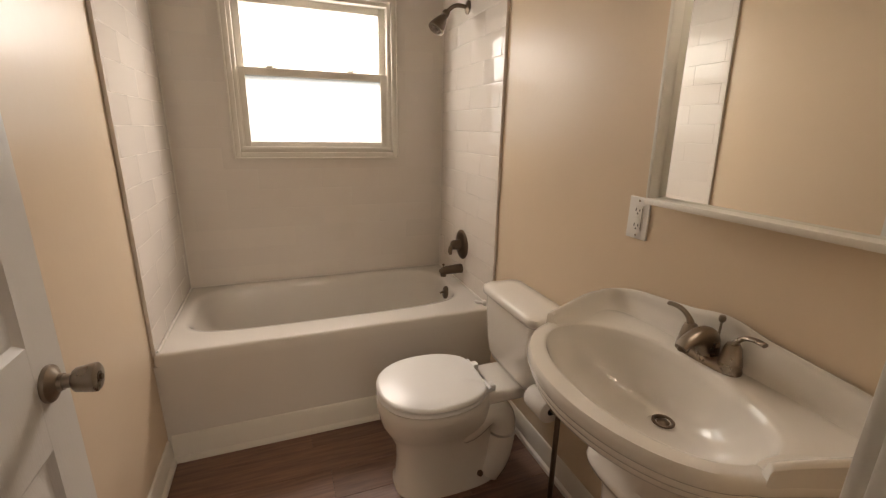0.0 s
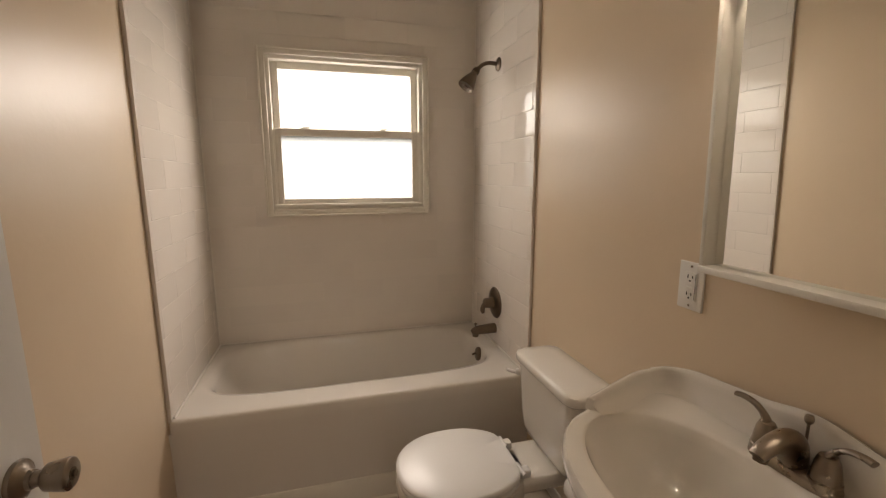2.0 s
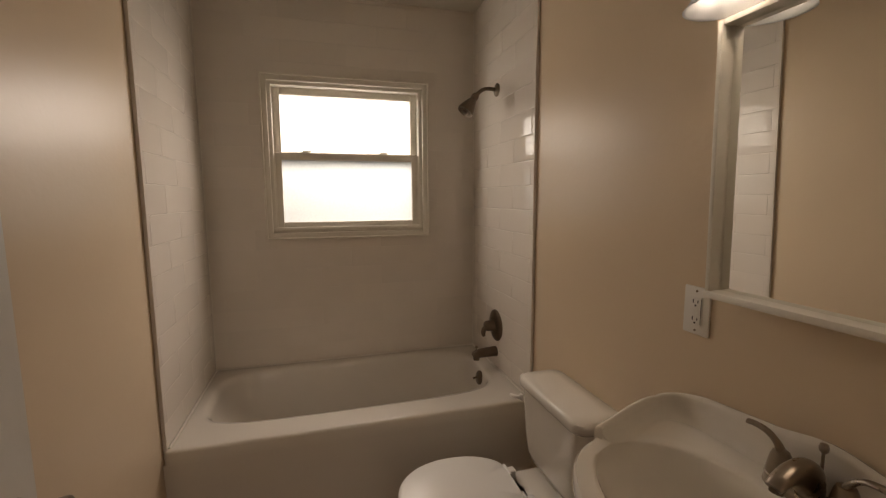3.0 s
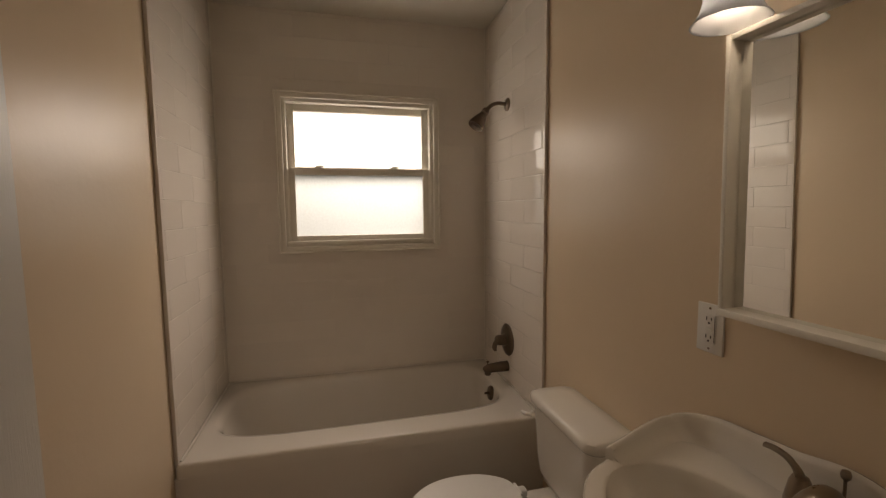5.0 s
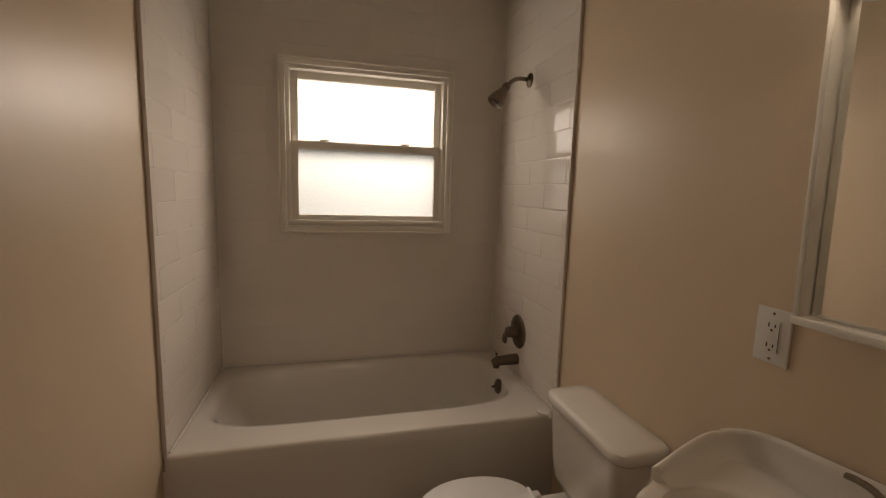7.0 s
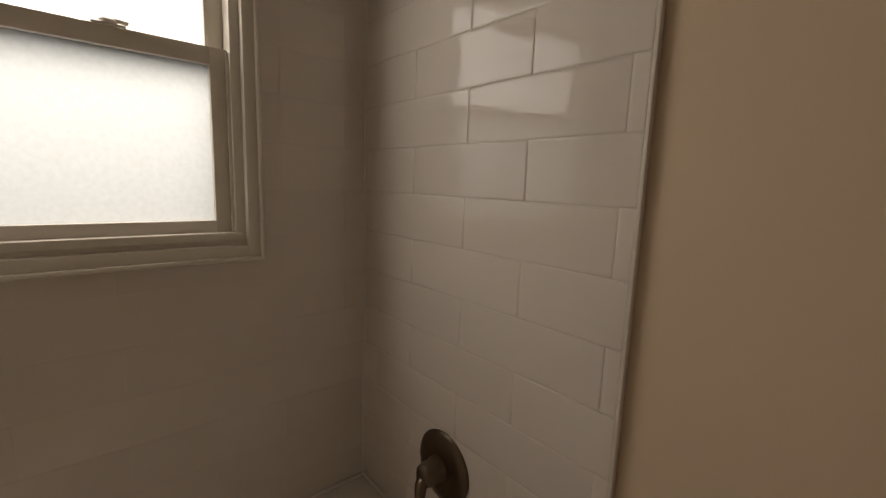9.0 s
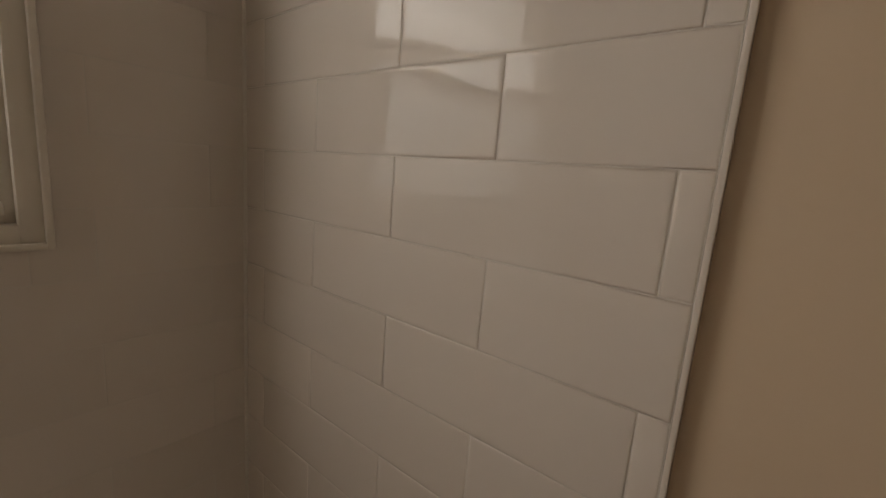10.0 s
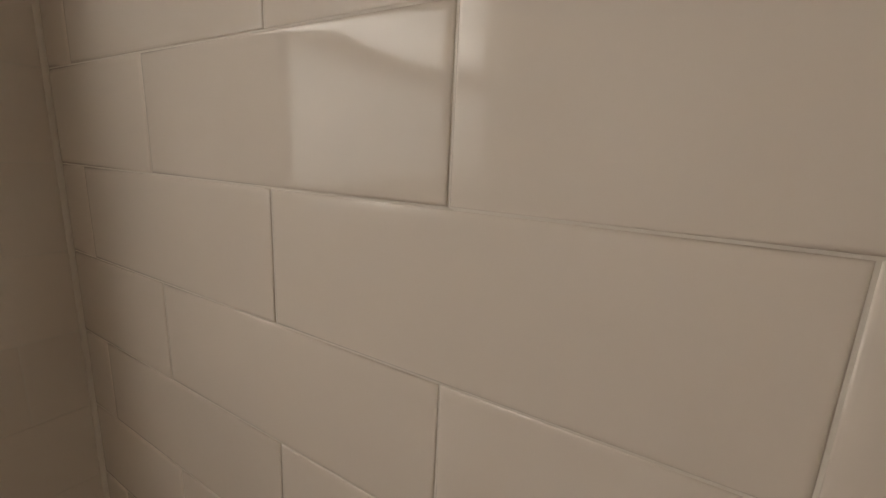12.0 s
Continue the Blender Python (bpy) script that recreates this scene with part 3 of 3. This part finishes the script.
# ---- pedestal sink ----
def sink():
    sy = 0.388
    top = thing("pedestal_sink", "white glossy ceramic pedestal sink with a scalloped backsplash", "sink", (1.2, sy, FZ))
    inv = Matrix.Translation((-1.2, -sy, -FZ))
    n = 192
    R = 0.862

    def p(name, bm, material, parent=top, label="", smooth=55):
        bmesh.ops.transform(bm, matrix=inv, verts=bm.verts)
        return part(name, bm, material, parent, label, smooth)

    def half_edge():
        """Half of the outer edge from the nose to the wall: an oval front, a small step, a deck that flares out to the wall."""
        pts = [(1.140 + 0.182 * math.cos(radians(a)), 0.280 * math.sin(radians(a))) for a in range(180, 99, -4)]
        side = [(1.113, 0.279), (1.124, 0.286), (1.155, 0.297), (1.200, 0.313), (1.250, 0.332), (1.300, 0.347), (1.345, 0.347), (1.380, 0.328), (1.401, 0.294), (1.409, 0.255)]
        return pts + [q[:2] for q in bend([(*q, 0) for q in side], 4)] + [(1.409, 0.22), (1.409, 0.15), (1.409, 0.08), (1.409, 0.0)]

    edge = half_edge()

    def outline():
        ang = [math.atan2(q[1], q[0] - 1.15) for q in edge][::-1]
        xs, ys = [q[0] for q in edge][::-1], [q[1] for q in edge][::-1]
        pts = []
        for i in range(n):
            a = 2 * math.pi * i / n
            s = 1 if a <= math.pi else -1
            b = a if s > 0 else 2 * math.pi - a
            pts.append((float(np.interp(b, ang, xs)), sy + s * float(np.interp(b, ang, ys))))
        return pts

    def oval(cx, hx, hy, power=2.15):
        return [(cx + hx * math.copysign(abs(math.cos(2 * math.pi * i / n)) ** (2 / power), math.cos(2 * math.pi * i / n)), sy + hy * math.copysign(abs(math.sin(2 * math.pi * i / n)) ** (2 / power), math.sin(2 * math.pi * i / n))) for i in range(n)]

    def mix(a, b, t):
        return [(u[0] * (1 - t) + v[0] * t, u[1] * (1 - t) + v[1] * t) for u, v in zip(a, b)]

    O = outline()
    B = oval(1.164, 0.153, 0.250)
    C = [(1.19, sy)] * n
    spec = [(mix(O, C, 0.66), 0.715), (mix(O, C, 0.52), 0.732), (mix(O, C, 0.32), 0.758), (mix(O, C, 0.17), 0.781), (mix(O, C, 0.105), 0.791), (mix(O, C, 0.072), 0.795), (mix(O, C, 0.062), 0.801), (mix(O, C, 0.066), 0.807), (mix(O, C, 0.074), 0.809), (mix(O, C, 0.044), 0.812), (mix(O, C, 0.032), 0.818), (mix(O, C, 0.032), 0.825), (mix(O, C, 0.042), 0.829), (mix(O, C, 0.014), 0.832), (mix(O, C, 0.003), 0.837), (O, 0.843), (mix(O, C, 0.002), 0.851), (mix(O, C, 0.010), 0.858),
            (mix(O, C, 0.024), R + 0.001), (mix(O, B, 0.40), R + 0.0005), (mix(O, B, 0.80), R - 0.001), (mix(O, B, 0.95), R - 0.002), (B, R - 0.006)]
    for k in range(1, 19):
        rho = 1 - 0.90 * k / 18
        spec.append((oval(1.164 + 0.072 * (1 - rho) ** 1.3, 0.153 * rho, 0.250 * rho if rho > 0.3 else 0.250 * rho - 0.025 * (0.3 - rho) / 0.2 * 0.4), R - 0.007 - 0.119 * (1 - rho ** 2.8) ** 0.85))
    spec.append((oval(1.236, 0.014, 0.014), R - 0.147))
    p("basin", loft([[(x, y, z) for x, y in r] for r, z in spec], True, True), CHINA)
    # backsplash: a raised ledge along the wall that sweeps forward at the two ends
    line = [(1.122, 0.276), (1.130, 0.281), (1.157, 0.290), (1.201, 0.306), (1.250, 0.324), (1.299, 0.338), (1.341, 0.338), (1.373, 0.321), (1.392, 0.290), (1.399, 0.252), (1.399, 0.19), (1.399, 0.13), (1.399, 0.065), (1.399, 0.0)]
    side = bend([(x, y, 0) for x, y in line], 6)
    path = [Vector((q.x, q.y, 0)) for q in side] + [Vector((q.x, -q.y, 0)) for q in side[-2::-1]]
    # cove from the deck up to a rolled crest: inward offset and share of the height
    cove = [(-1.0, -0.03), (-0.80, 0.03), (-0.62, 0.12), (-0.47, 0.26), (-0.35, 0.45), (-0.27, 0.66), (-0.21, 0.84), (-0.15, 0.95), (-0.08, 1.0), (0.0, 0.99), (0.07, 0.93), (0.11, 0.82)]
    rows = [[] for _ in cove]
    total = len(path) - 1
    for i, q in enumerate(path):
        d = (path[min(i + 1, total)] - path[max(i - 1, 0)]).normalized()
        nx, ny = d.y, -d.x
        if nx * (1.15 - q.x) + ny * (0 - q.y) > 0:
            nx, ny = -nx, -ny
        u = 1 - abs(2 * i / total - 1)
        bump = 0.5 + 0.5 * math.cos(math.pi * min(1, abs(q.y) / 0.115))
        h = 0.024 * min(1, u / 0.05) ** 0.5 + 0.018 * min(1, u / 0.42) + 0.040 * max(0, min(1, (u - 0.42) / 0.45)) * (q.x > 1.34) + 0.018 * bump * (q.x > 1.39)
        wide = 0.052 * min(1, 0.35 + u / 0.30) * (1 - 0.45 * min(1, max(0, (u - 0.55) / 0.25)))
        for k, (w, z) in enumerate(cove):
            off = w * (wide if w < -0.25 else 0.052)
            rows[k].append((min(q.x + nx * off, 1.4095), sy + q.y + ny * off, R + h * z))
    b = loft(rows, closed=False)
    back = [(q[0], q[1], R - 0.01) for q in rows[-1]]
    join(b, loft([rows[-1], back], closed=False))
    for e in (0, -1):
        cap = bmesh.new()
        cap.faces.new([cap.verts.new(r[e]) for r in rows] + [cap.verts.new(back[e])])
        join(b, cap)
    p("backsplash", b, CHINA)
    # column
    def col(h, hx, hy, pw=3.0):
        return [(1.235 + hx * math.copysign(abs(math.cos(2 * math.pi * i / 40)) ** (2 / pw), math.cos(2 * math.pi * i / 40)), sy + hy * math.copysign(abs(math.sin(2 * math.pi * i / 40)) ** (2 / pw), math.sin(2 * math.pi * i / 40)), FZ + h) for i in range(40)]
    p("pedestal", loft([col(0, 0.12, 0.13), col(0.03, 0.12, 0.13), col(0.05, 0.10, 0.11), col(0.10, 0.085, 0.095), col(0.45, 0.078, 0.085), col(0.50, 0.082, 0.09), col(0.535, 0.096, 0.106), col(0.545, 0.112, 0.122), col(0.56, 0.118, 0.128), col(0.572, 0.114, 0.124), col(0.585, 0.102, 0.112), col(0.64, 0.112, 0.125), col(0.70, 0.115, 0.13)], True, True), CHINA)
    p("drain_flange", lathe([(0.0235, 0.0), (0.0235, 0.003), (0.020, 0.0045), (0.0165, 0.002), (0.016, -0.012), (0.0, -0.012)], Matrix.Translation((1.236, sy - 0.012, R - 0.1240)), 28), NICKELD)
    p("drain_stopper", lathe([(0.0, -0.006), (0.0125, -0.004), (0.0135, 0.0), (0.010, 0.003), (0, 0.004)], Matrix.Translation((1.236, sy - 0.012, R - 0.1240)), 24), NICKELD)


def faucet():
    fx, fy, fz = 1.352, 0.390, 0.862
    top = thing("faucet", "brushed nickel two-handle centerset faucet on the sink deck", "faucet", (fx, fy, fz))
    n = 40

    def ring(hx, hy, z, pw=3.2):
        return [(hx * math.copysign(abs(math.cos(2 * math.pi * i / n)) ** (2 / pw), math.cos(2 * math.pi * i / n)), hy * math.copysign(abs(math.sin(2 * math.pi * i / n)) ** (2 / pw), math.sin(2 * math.pi * i / n)), z) for i in range(n)]
    part("base", loft([ring(0.026, 0.075, 0), ring(0.026, 0.075, 0.008), ring(0.024, 0.073, 0.014), ring(0.018, 0.064, 0.018)], True, True), NICKEL, top)
    # spout: a solid arched body, broad at its foot and narrowing to the lip
    crest = bend([(0.021, 0, 0.012), (0.021, 0, 0.044), (0.011, 0, 0.069), (-0.014, 0, 0.083), (-0.046, 0, 0.079), (-0.075, 0, 0.065), (-0.092, 0, 0.051)], 5)
    under = bend([(-0.022, 0, 0.012), (-0.025, 0, 0.020), (-0.034, 0, 0.031), (-0.045, 0, 0.041), (-0.058, 0, 0.046), (-0.071, 0, 0.044), (-0.083, 0, 0.038)], 5)
    rings = []
    for i, (o, u) in enumerate(zip(crest, under)):
        t = i / (len(crest) - 1)
        c, r, w = (o + u) / 2, (o - u) / 2, 0.0205 - 0.0065 * t ** 1.6
        ring_pts = []
        for k in range(24):
            a = math.tau * k / 24
            ca, sa = math.cos(a), math.sin(a)
            ring_pts.append(c + r * math.copysign(abs(ca) ** 0.85, ca) + Vector((0, w * math.copysign(abs(sa) ** 0.8, sa), 0)))
        rings.append(ring_pts)
    part("spout", loft(rings, True, True), NICKEL, top)
    part("aerator", lathe([(0, 0), (0.011, 0), (0.012, 0.012), (0, 0.014)], Matrix.Translation((-0.079, 0, 0.034)) @ turned((0.25, 0, 1)), 18), NICKELD, top)
    for s in (-1, 1):
        h = part("handle", lathe([(0.0235, 0.006), (0.0235, 0.020), (0.0215, 0.022), (0.0225, 0.024), (0.0200, 0.038), (0.0165, 0.056), (0.013, 0.064), (0, 0.067)], Matrix.Translation((0, s * 0.051, 0)), 24), NICKEL, top)
        part("lever", tube(bend([(0.0, s * 0.049, 0.050), (0.0, s * 0.056, 0.072), (-0.002, s * 0.074, 0.088), (-0.004, s * 0.096, 0.093), (-0.006, s * 0.112, 0.092)]), [0.012, 0.0118, 0.0115, 0.011, 0.0105, 0.010, 0.0095, 0.009, 0.0085, 0.008] + [0.008] * 15, 14, 0.62), NICKEL, h)
    part("lift_rod", tube([(0.0245, 0, 0.015), (0.025, 0, 0.092)], 0.0026, 8), NICKEL, top)
    part("lift_knob", lathe([(0.003, 0.086), (0.007, 0.091), (0.0078, 0.097), (0.006, 0.103), (0, 0.105)], Matrix.Translation((0.025, 0, 0)), 16), NICKEL, top)


sink()
faucet()


# ---- paper stand ----
def paper_stand():
    px, py = 1.278, 0.778
    top = thing("paper_stand", "dark nickel free-standing toilet paper stand beside the sink", "paper stand", (px, py, FZ))
    part("foot", lathe([(0, 0), (0.075, 0), (0.075, 0.006), (0.068, 0.012), (0.02, 0.016), (0, 0.014)], Matrix(), 32), NICKELD, top)
    part("pole", tube([(0, 0, 0.012), (0, 0, 0.45)], 0.009, 12), NICKELD, top)
    part("arm", tube([(0, 0, 0.415), (0.0, 0.155, 0.415)], 0.006, 10), NICKELD, top)
    roll = thing("toilet_paper_roll", "white toilet paper roll on the stand's arm", "paper roll", (px, py + 0.090, FZ + 0.415 - 0.0075))
    m = turned((0, 1, 0))
    part("paper", lathe([(0.014, -0.052), (0.043, -0.052), (0.045, -0.049), (0.045, 0.049), (0.043, 0.052), (0.014, 0.052), (0.014, -0.052)], m, 32), PAPER, roll)
    part("core", lathe([(0.014, -0.0525), (0.0125, -0.0525), (0.0125, 0.0525), (0.014, 0.0525)], m, 24), DARK, roll, "brown cardboard core")


paper_stand()


# ---- outlet ----
def outlet():
    y, z = 0.694, 1.121
    top = thing("wall_outlet", "white wall outlet with test and reset buttons", "outlet", (PR, y, z))
    part("cover_plate", box(-0.006, 0.0, -0.036, 0.036, -0.058, 0.058, 0.0025, 3), PLASTIC, top)
    part("socket_face", box(-0.0085, -0.004, -0.017, 0.017, -0.034, 0.034, 0.001), PLASTIC, top)
    for s in (-1, 1):
        c = s * 0.021
        for dy, hz in ((0.0065, 0.0045), (-0.0065, 0.0035)):
            part("slot", box(-0.0092, -0.008, dy - 0.0011, dy + 0.0011, c + 0.002 - hz, c + 0.002 + hz), DARK, top)
        part("ground_hole", lathe([(0.0024, 0), (0.0024, 0.001), (0, 0.001)], Matrix.Translation((-0.0082, 0, c - 0.008)) @ turned((-1, 0, 0)), 10), DARK, top)
        part("screw", lathe([(0.003, 0), (0.0028, 0.0012), (0, 0.0015)], Matrix.Translation((-0.006, 0, s * 0.0475)) @ turned((-1, 0, 0)), 10), NICKEL, top)
        part("button", box(-0.0100, -0.008, -0.007, 0.007, s * 0.0045 - 0.003, s * 0.0045 + 0.003, 0.0006, 1), PLASTIC, top)
    part("gap", box(-0.0088, -0.0082, -0.0162, -0.0150, -0.031, 0.031), DARK, top)


outlet()


# ---- mirror cabinet ----
def mirror():
    y0, y1, z0, z1 = 0.130, 0.613, 1.176, 1.738
    xf, xm = 1.338, 1.366
    top = thing("mirror", "wall mirror in a deep white wooden box frame with ledge", "mirror", (PR, (y0 + y1) / 2, z0))
    top.rotation_euler = (0, -radians(1.3), 0)  # hangs slightly forward
    inv = Matrix.Translation((-PR, -(y0 + y1) / 2, -z0))

    def p(name, bm, material, parent=top, label=""):
        bmesh.ops.transform(bm, matrix=inv, verts=bm.verts)
        return part(name, bm, material, parent, label)

    w = 0.011
    p("stile", box(xf, PR, y1 - w, y1, z0 + 0.018, z1, 0.002), TRIMW)
    p("stile", box(xf, PR, y0, y0 + w, z0 + 0.018, z1, 0.002), TRIMW)
    p("top_rail", box(xf + 0.0006, PR, y0 + w, y1 - w, z1 - w, z1, 0.002), TRIMW)
    p("ledge", box(xf - 0.003, PR, y0 - 0.001, y1 + 0.001, z0 + 0.003, z0 + 0.018, 0.003), TRIMW)
    p("back", box(xm + 0.006, PR - 0.001, y0 + w, y1 - w, z0 + 0.018, z1 - w), TRIMW)
    p("mirror_glass", box(xm, xm + 0.005, y0 + w + 0.0015, y1 - w - 0.0015, z0 + 0.0185, z1 - w - 0.0015, 0.001, 1), MIRROR, top, "clear silvered mirror glass")


mirror()


# ---- vanity light ----
def vanity_light():
    ys = (0.572, 0.380, 0.188)
    x, zb = 1.288, 1.742
    top = thing("vanity_light", "three-light wall lamp with bell-shaped frosted glass shades, lit", "wall lamp", (PR, ys[1], 1.90))
    inv = Matrix.Translation((-PR, -ys[1], -1.90))

    def p(name, bm, material, parent=top, label=""):
        bmesh.ops.transform(bm, matrix=inv, verts=bm.verts)
        return part(name, bm, material, parent, label, 50)

    p("back_plate", box(PR - 0.020, PR, ys[2] - 0.06, ys[0] + 0.06, 1.865, 1.935, 0.008, 3), NICKELD)
    for y in ys:
        p("arm", tube(bend([(PR - 0.015, y, 1.90), (PR - 0.06, y, 1.915), (x + 0.012, y, 1.905), (x, y, 1.885)]), 0.008, 12), NICKELD)
        p("socket", lathe([(0, 1.892), (0.012, 1.890), (0.017, 1.881), (0.021, 1.865), (0.029, 1.857), (0.029, 1.852), (0, 1.852)], Matrix.Translation((x, y, 0)), 24), NICKELD)
        prof = [(0.030, 0.133), (0.036, 0.130), (0.044, 0.118), (0.049, 0.100), (0.051, 0.075), (0.054, 0.050), (0.060, 0.028), (0.069, 0.011), (0.077, 0.002), (0.0785, 0.0)]
        prof = [(r * 0.835, h * 0.84) for r, h in prof]
        prof = prof + [(r - 0.0035, h + 0.0008) for r, h in reversed(prof)]
        p("shade", lathe(prof, Matrix.Translation((x, y, zb)), 40), SHADE, top, "frosted alabaster glass shade")
        p("bulb", lathe([(0.0, 0.046), (0.007, 0.047), (0.012, 0.052), (0.0155, 0.060), (0.0155, 0.074), (0.014, 0.086), (0.011, 0.098), (0, 0.108)], Matrix.Translation((x, y, zb)), 20), GLOW, top, "lit warm bulb")


vanity_light()

# ---- tiling ----
TZ, TP, TL = 1.339, 0.1043, 0.319
JOINT = 0.0016
tile_cache = {}


def tile_mesh(w, h, sunk):
    """A glazed tile with a rounded face edge, lying in x and z, its face towards -y at y=-0.009."""
    key = (round(w, 4), round(h, 4), sunk)
    if key not in tile_cache:
        rings = []
        for d, y in ((0, 0), (0, -0.0090 + sunk), (0.0009, -0.0090 + sunk * 0.5), (0.0026, -0.0090 + sunk * 0.20), (0.0056, -0.0090)):
            rings.append([(d, y, d), (w - d, y, d), (w - d, y, h - d), (d, y, h - d)])
        bm = loft(rings, False, True)
        finish(bm, 75)
        me = bpy.data.meshes.new("tile")
        bm.to_mesh(me)
        bm.free()
        me.materials.append(TILE)
        tile_cache[key] = me
    return tile_cache[key]


def tiling(name, label, m, length, joints_even, joints_odd, hole=None, sunk=0.0012):
    """Courses of tiles on one wall; m carries x along the wall and -y out of it."""
    top = thing(name, label, "tiled wall", kind="structure")
    top.matrix_world = m
    part("grout", box(0, length, -0.0087 + sunk, 0.004, RIM - 0.01, CZ), GROUT, top) if hole is None else None
    if hole:
        a, b, c, d = hole
        g = box(0, a, -0.0087 + sunk, 0.004, RIM - 0.01, CZ)
        box(b, length, -0.0087 + sunk, 0.004, RIM - 0.01, CZ, bm=g)
        box(a, b, -0.0087 + sunk, 0.004, RIM - 0.01, c, bm=g)
        box(a, b, -0.0065, 0.004, d, CZ, bm=g)
        part("grout", g, GROUT, top)
    k0 = math.floor((RIM - TZ) / TP)
    k1 = math.ceil((CZ - TZ) / TP)
    for k in range(k0, k1):
        z0, z1 = max(TZ + k * TP, RIM), min(TZ + (k + 1) * TP, CZ)
        if z1 - z0 < 0.012:
            continue
        js = [0] + [j for j in (joints_even if k % 2 == 0 else joints_odd) if 0.008 < j < length - 0.008] + [length]
        for a, b in zip(js, js[1:]):
            pieces = [(a, b, z0, z1)]
            if hole and a < hole[1] and b > hole[0] and z0 < hole[3] and z1 > hole[2]:
                pieces = []
                if a < hole[0]:
                    pieces.append((a, hole[0], z0, z1))
                if b > hole[1]:
                    pieces.append((hole[1], b, z0, z1))
                lo, hi = max(a, hole[0]), min(b, hole[1])
                if z0 < hole[2]:
                    pieces.append((lo, hi, z0, hole[2]))
                if z1 > hole[3]:
                    pieces.append((lo, hi, hole[3], z1))
            for p0, p1, q0, q1 in pieces:
                if p1 - p0 < 0.006 or q1 - q0 < 0.006:
                    continue
                ob = new("tile", tile_mesh(p1 - p0 - JOINT, q1 - q0 - JOINT, sunk))
                ob.parent = top
                ob.matrix_basis = pose(p0 + JOINT / 2, random.uniform(-0.0002, 0.0002), q0 + JOINT / 2, random.uniform(-0.06, 0.06), 0, random.uniform(-0.05, 0.05))


D = YW - YT
even = [YW - y for y in (2.176, 1.857, 1.538)]
odd = [YW - y for y in (2.027, 1.708)]
# course 0 lies just above the line at TZ
tiling("wall_tiles_right", "glossy white subway tiles on the shower end wall", pose(W + 0.009, YW, 0, 0, 0, -90), D, odd, even, None, 0.0011)
evl = [D - j for j in reversed(even)]
odl = [D - j for j in reversed(odd)]
tiling("wall_tiles_left", "glossy white subway tiles on the bathtub end wall", pose(-0.009, YT, 0, 0, 0, 90), D, odl, evl, None, 0.0006)
ev = [0.062 + TL * i for i in range(6)]
od = [0.062 + TL * (i + 0.5) - TL for i in range(6)]
tiling("wall_tiles_window", "glossy white subway tiles round the window", pose(0, YW + 0.009, 0), W, od, ev, (0.300, 1.106, 1.206, 1.986), 0.00035)
for x in (0.0, W):
    struct("corner_caulk", tube([(x, YW, RIM), (x, YW, CZ)], 0.005, 10), CAULK, "white caulk bead in the tiled corner", "trim")
# edge strips where the tiling ends
for name, a, b in (("tile_edge", -0.011, 0.0015), ("tile_edge", W - 0.0015, W + 0.011)):
    struct(name, box(a, b, YT - 0.006, YT - 0.0005, RIM - 0.003, CZ, 0.0012), TILE, "white edge strip of the tiling", "trim")

# ---- floor planks ----
PW = 0.150
plank_cache = {}


def plank(x0, x1, y0, y1):
    key = (round(x1 - x0, 3), round(y1 - y0, 3))
    if key not in plank_cache:
        bm = bmesh.new()
        g, w, d = 0.0004, x1 - x0, y1 - y0
        rings = [[(g, g, -0.004), (w - g, g, -0.004), (w - g, d - g, -0.004), (g, d - g, -0.004)], [(g, g, -0.001), (w - g, g, -0.001), (w - g, d - g, -0.001), (g, d - g, -0.001)], [(0.0014, 0.0014, 0), (w - 0.0014, 0.0014, 0), (w - 0.0014, d - 0.0014, 0), (0.0014, d - 0.0014, 0)]]
        bm.free()
        bm = loft(rings, False, True)
        finish(bm, 30)
        me = bpy.data.meshes.new("plank")
        bm.to_mesh(me)
        bm.free()
        me.materials.append(PLANK)
        plank_cache[key] = me
    ob = new("plank", plank_cache[key])
    ob.parent = floor
    ob.location = (x0, y0, FZ)


row = 0
y = YB - 0.9
while y < 1.54:
    cut = PL + (0.42 * row) % 0.9 + 0.12
    xs = [PL, cut] + ([cut + 0.9] if cut + 0.9 < PR - 0.05 else []) + [PR]
    for a, b in zip(xs, xs[1:]):
        plank(a, b, y, min(y + PW, 1.55))
    y += PW
    row += 1
